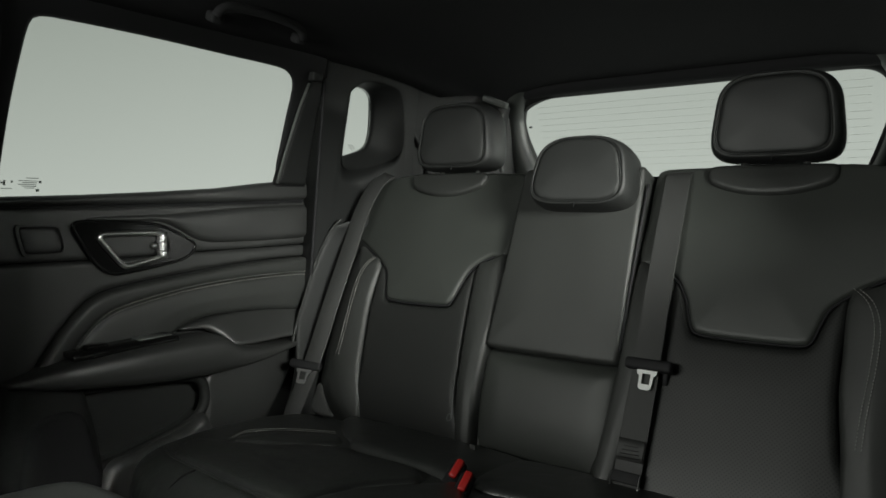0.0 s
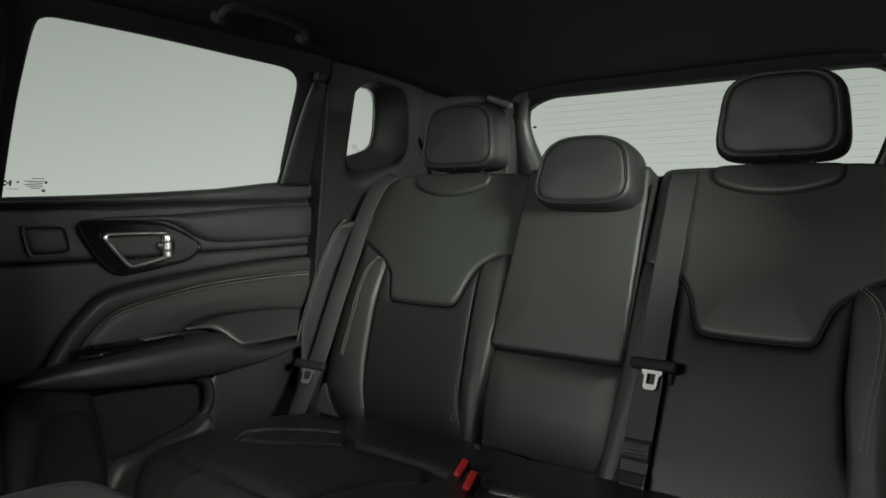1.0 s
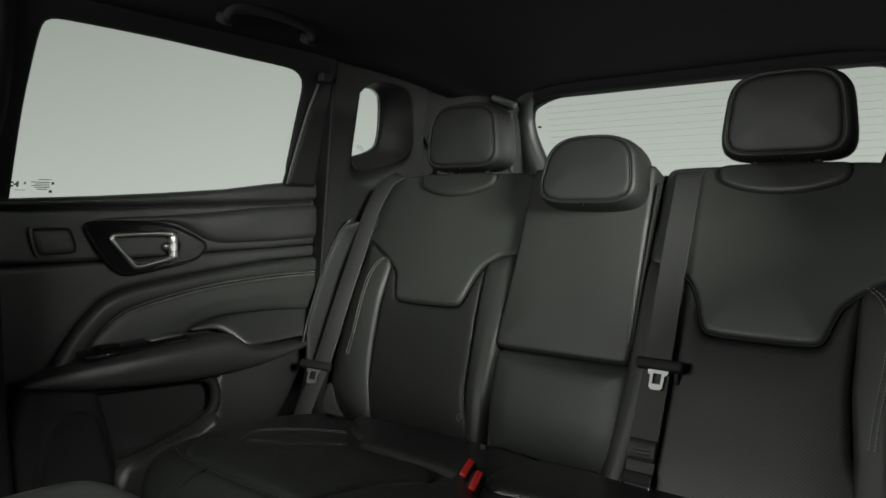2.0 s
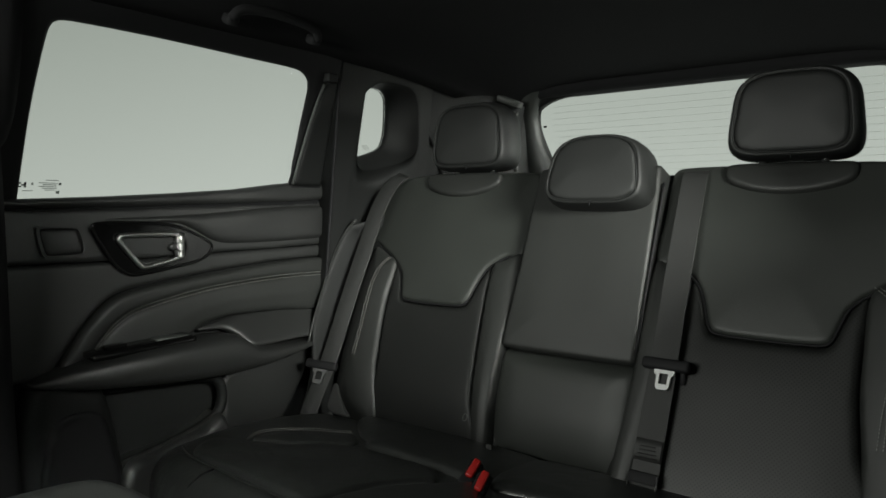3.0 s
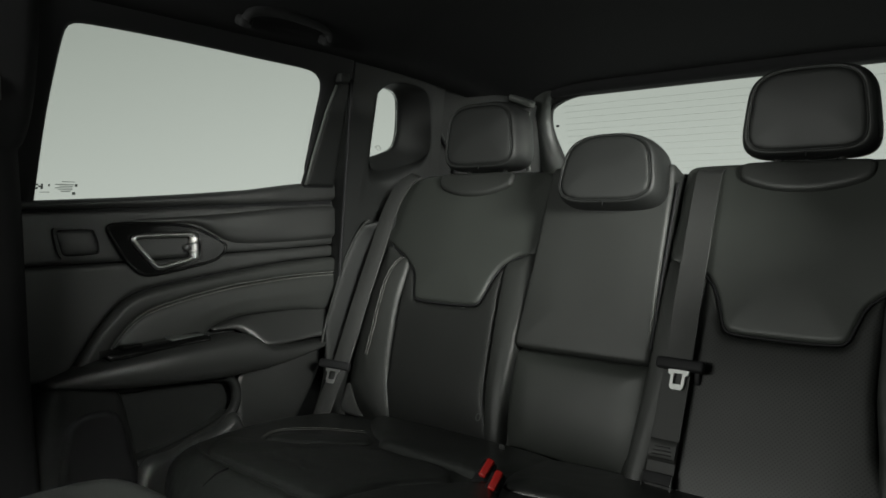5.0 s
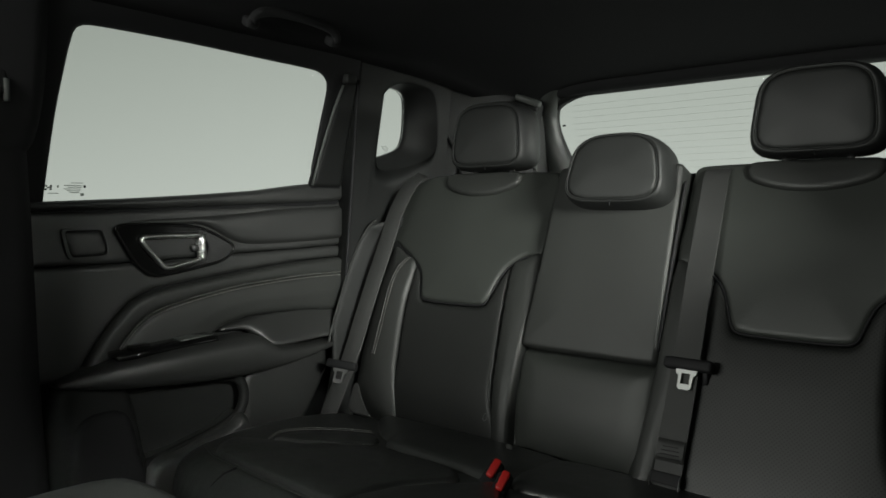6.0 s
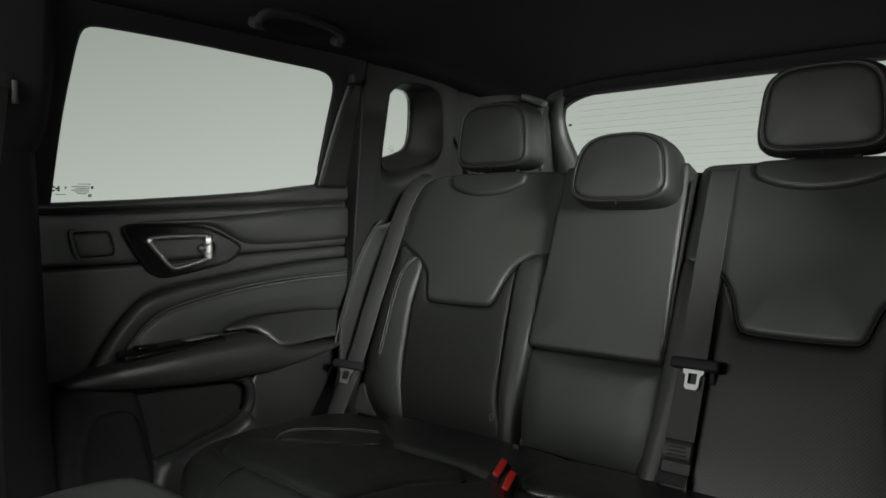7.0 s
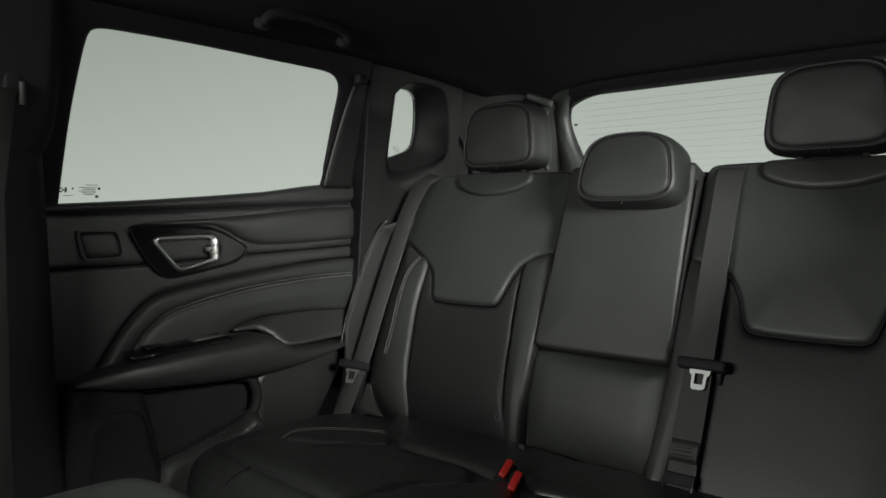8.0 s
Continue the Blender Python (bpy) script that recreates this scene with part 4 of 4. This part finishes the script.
def cushion():
    body = [(-0.62, 0.03), (-0.655, -0.10), (-0.635, -0.25), (-0.595, -0.37), (-0.56, -0.435), (-0.50, -0.48), (-0.40, -0.51), (-0.25, -0.525), (0.35, -0.53), (0.52, -0.52), (0.60, -0.45), (0.66, -0.25), (0.66, 0.06), (0.0, 0.08), (-0.5, 0.07)]
    root = part("cushion", pad_mesh(body, cushion_face(-0.006), 0.008, 0.06, 0.07, skirt=0.20), WORN_LEATHER, bench, "black leather seat cushion with stitched panels")
    for s in (-1, 1):
        pan = [(0.125, -0.441), (0.30, -0.440), (0.43, -0.430), (0.480, -0.405), (0.510, -0.360), (0.508, -0.330), (0.462, -0.305), (0.387, -0.256), (0.322, -0.184), (0.29, -0.166), (0.22, -0.164), (0.107, -0.168), (0.060, -0.215), (0.100, -0.29), (0.118, -0.34)]
        part("seat_panel", pad_mesh([(s * x, y) for x, y in pan], cushion_face(0.002), 0.006, 0.009, 0.012, puff=0.004, skirt=0.02, relief=crumple), WORN_LEATHER, root)
        wing = [(0.452, -0.292), (0.476, -0.255), (0.472, -0.213), (0.434, -0.160), (0.372, -0.112), (0.330, -0.125), (0.322, -0.165), (0.385, -0.247)]
        part("wing_panel", pad_mesh([(s * x, y) for x, y in wing], cushion_face(0.002), 0.005, 0.007, 0.010, puff=0.005, skirt=0.02), WORN_LEATHER, root)
        edge = [(0.455, -0.305), (0.486, -0.258), (0.482, -0.210), (0.442, -0.152), (0.372, -0.100)]
        for off in (0.0, 0.012):
            part("stitching", stitch_mesh(spline([cushion_face(0.001)(s * (x + off), y + off * 0.8, 0) for x, y in edge], False, 0.004), 0.0007), THREAD, root, "fine grey thread")
        part("rear_roll", pad_mesh([(s * x, y) for x, y in [(0.004, -0.150), (0.107, -0.156), (0.22, -0.152), (0.29, -0.146), (0.325, -0.112), (0.37, -0.085), (0.46, 0.0), (0.46, 0.05), (0.004, 0.05)]], cushion_face(0.004), 0.006, 0.014, 0.022, puff=0.006, skirt=0.03), WORN_LEATHER, root)
    part("middle_panel", pad_mesh([(-0.098, -0.434), (0.098, -0.434), (0.108, -0.34), (0.092, -0.30), (0.048, -0.225), (0.0, -0.168), (-0.048, -0.225), (-0.092, -0.30), (-0.108, -0.34)], cushion_face(0.004), 0.006, 0.012, 0.02, puff=0.006, skirt=0.03), WORN_LEATHER, root)
    c = spline([(-0.500, -0.414, 0.3255), (-0.44, -0.434, 0.3270), (-0.35, -0.441, 0.3275), (-0.26, -0.447, 0.3275), (0.0, -0.448, 0.3275), (0.5, -0.446, 0.3275)], False, 0.006)
    part("front_seam", tube_mesh(c, 0.0022, 6), WORN_LEATHER, root)
    for x in (-0.358, 0.358):
        part("roll_seam", tube_mesh([(x, -0.444, 0.3250), (x, -0.468, 0.3225), (x, -0.488, 0.3120), (x, -0.503, 0.294), (x, -0.514, 0.262)], 0.0020, 6), RUBBER, root)
    return root


cushion()


# ---- belts and buckles ----
def tongue_set(root, m, mat, bar=0.086):
    part("sleeve", box_mesh(bar, 0.020, 0.021, 0.006, m @ Matrix.Translation((0, 0, 0)), 3), RUBBER, root, "black plastic belt sleeve")
    o = [(-0.022, -0.010), (0.022, -0.010), (0.021, -0.018), (0.0155, -0.021), (0.0145, -0.042), (0.010, -0.046), (-0.010, -0.046), (-0.0145, -0.042), (-0.0155, -0.021), (-0.021, -0.018)]
    i = [(-0.009, -0.017), (0.009, -0.017), (0.009, -0.036), (-0.009, -0.036)]
    ic = np.vstack([np.linspace(i[k], i[(k + 1) % 4], 12, endpoint=False) for k in range(4)])
    oc = np.vstack([np.linspace(o[k], o[(k + 1) % 10], 8, endpoint=False) for k in range(10)])
    bm = plate_mesh(oc, ic, lambda x, z, h: m @ Vector((x * 0.84, -0.004 - h, z)), 0.005, 72)
    part("tongue", bm, mat, root, "pale metal tongue" if mat is STEEL else "")


def belts():
    root = empty("middle_seat_belt", "black webbing seat belt hanging down the backrest, pale tongue", "seat belt")
    f = seat_face(1, 0.030)
    line = [(0.211, 0.275, -0.006), (0.211, 0.34, -0.002), (0.211, 0.45, 0.0), (0.208, 0.60, 0.004), (0.206, 0.75, 0.004), (0.203, 0.82, -0.004), (0.203, 0.838, -0.02), (0.203, 0.845, -0.06)]
    part("webbing", strap_mesh(spline([f(*p) for p in line], False, 0.01), (1, 0, 0), 0.049, 0.0022), WEBBING, root)
    m = Matrix.Translation(f(0.217, 0.473, 0.006)) @ pose(0, 0, 0, -25.6, 0, 0)
    tongue_set(root, m, STEEL)
    part("sewn_patch", strap_mesh([f(0.211, z, 0.0010 + 0.0015 * math.sin(40 * z)) for z in (0.318, 0.330, 0.342, 0.352)], (1, 0, 0), 0.047, 0.003), WEBBING, root, "double webbing sewn with black thread")
    for k in range(4):
        part("seam_row", tube_mesh([f(0.192 + 0.002 * k, 0.322 + 0.006 * k, 0.0038), f(0.230 - 0.002 * k, 0.323 + 0.006 * k, 0.0038)], 0.0008, 5), RUBBER, root)
    part("belt_loop", tube_mesh([f(0.211 + dx, z, 0.004) for dx, z in ((-0.025, 0.298), (-0.025, 0.272), (0.025, 0.272), (0.025, 0.298), (-0.025, 0.298), (-0.025, 0.29))], 0.0022, 8), DARK_STEEL, root)
    part("anchor", box_mesh(0.050, 0.006, 0.02, 0.002, Matrix.Translation(f(0.211, 0.292, 0.004)) @ pose(0, 0, 0, -25.6, 0, 0)), RUBBER, root)
    part("tab", box_mesh(0.014, 0.004, 0.024, 0.002, Matrix.Translation((-0.100, 0.005, 0.290))), WEBBING, root)
    part("stop_button", box_mesh(0.010, 0.006, 0.024, 0.003, Matrix.Translation(f(0.244, 0.458, -0.012))), RUBBER, root)
    left = empty("side_seat_belt", "black webbing seat belt running down beside the backrest", "seat belt")
    g = seat_face(-1, 0.052)
    path = spline([g(0.570, 0.845, -0.03), g(0.584, 0.81, -0.01), g(0.594, 0.74, 0), g(0.595, 0.65, 0), g(0.596, 0.50, 0.0), g(0.594, 0.38, 0), g(0.605, 0.24, 0)], False, 0.012)
    part("webbing", strap_mesh(path, (1, 0.18, 0.0), 0.047, 0.0022), WEBBING, left)
    part("lower_webbing", pad_mesh([(0.548, 0.272), (0.556, 0.325), (0.546, 0.328), (0.525, 0.305), (0.495, 0.280), (0.478, 0.268)], seat_face(-1, 0.050), 0.004, 0.001, 0.003, skirt=0.004), WEBBING, left)
    m = Matrix.Translation(g(0.604, 0.359, 0.008)) @ pose(0, 0, 0, 0, 0, 24) @ pose(0, 0, 0, -25.6, 6, 0)
    tongue_set(left, m, DARK_STEEL, 0.080)
    return root


belts()


def buckle(x, y, z, rz, tilt, lean):
    root = empty("belt_buckle", "black seat belt buckle with a red release button", "belt buckle", "buckles between the seats")
    part("housing", box_mesh(0.026, 0.022, 0.06, 0.006, Matrix.Translation((0, 0.008, -0.012)), 3), RUBBER, root)
    part("button", box_mesh(0.014, 0.010, 0.036, 0.004, Matrix.Translation((0, -0.006, 0.0)), 3), RED, root, "red release button")
    root.matrix_world = pose(x, y, z, 0, 0, rz) @ pose(0, 0, 0, tilt, 0, 0) @ pose(0, 0, 0, 0, lean, 0)
    return root


buckle(-0.019, -0.162, 0.320, 38, -45, 32)
buckle(0.024, -0.198, 0.320, 38, -45, 28)


# ---- roof grab handle, console ----
def grab_handle(s):
    root = empty("grab_handle", "black folding grab handle over the rear door", "grab handle")
    arc = [(0.560, -0.250, 1.150), (0.550, -0.240, 1.165), (0.544, -0.210, 1.173), (0.540, -0.14, 1.175), (0.544, -0.06, 1.170), (0.550, -0.032, 1.162), (0.560, -0.022, 1.148)]
    part("grip", tube_mesh(spline([(s * x, y, z) for x, y, z in arc], False, 0.006), 0.010, 12), PILLAR_CLOTH, root)
    for y in (-0.245, -0.024):
        part("mount", box_mesh(0.03, 0.030, 0.022, 0.008, pose(s * 0.570, y, 1.150, 0, -25 * s, 0), 3), PILLAR_CLOTH, root)
    return root


grab_handle(-1)


def console():
    root = empty("centre_console", "black padded armrest lid of the centre console", "console")
    out = [(-0.098, -1.15), (-0.098, -0.86), (-0.09, -0.80), (-0.07, -0.768), (-0.03, -0.757), (0.03, -0.757), (0.07, -0.768), (0.09, -0.80), (0.098, -0.86), (0.098, -1.15)]
    part("lid", pad_mesh(out, lambda x, y, h: (x, y, 0.487 + h), 0.008, 0.02, 0.03, puff=0.004, skirt=0.05), VINYL, root)
    part("body", box_mesh(0.18, 0.42, 0.42, 0.02, Matrix.Translation((0, -0.985, 0.21))), PLASTIC, root)
    return root


console()


def pillar_belt():
    root = empty("front_seat_belt", "black front seat belt and guide on the door pillar", "seat belt")
    part("guide", box_mesh(0.02, 0.03, 0.06, 0.006, Matrix.Translation((-0.632, -0.694, 0.985)), 3), PILLAR_CLOTH, root)
    part("guide_edge", tube_mesh([(-0.624, -0.682, 0.945), (-0.624, -0.682, 0.982)], 0.005, 10), GREY_PLASTIC, root)
    part("webbing", strap_mesh([(-0.618, -0.715, 0.97), (-0.632, -0.735, 0.8), (-0.638, -0.74, 0.4), (-0.638, -0.74, 0.1)], (0, 1, 0), 0.046, 0.002), WEBBING, root)
    return root


pillar_belt()
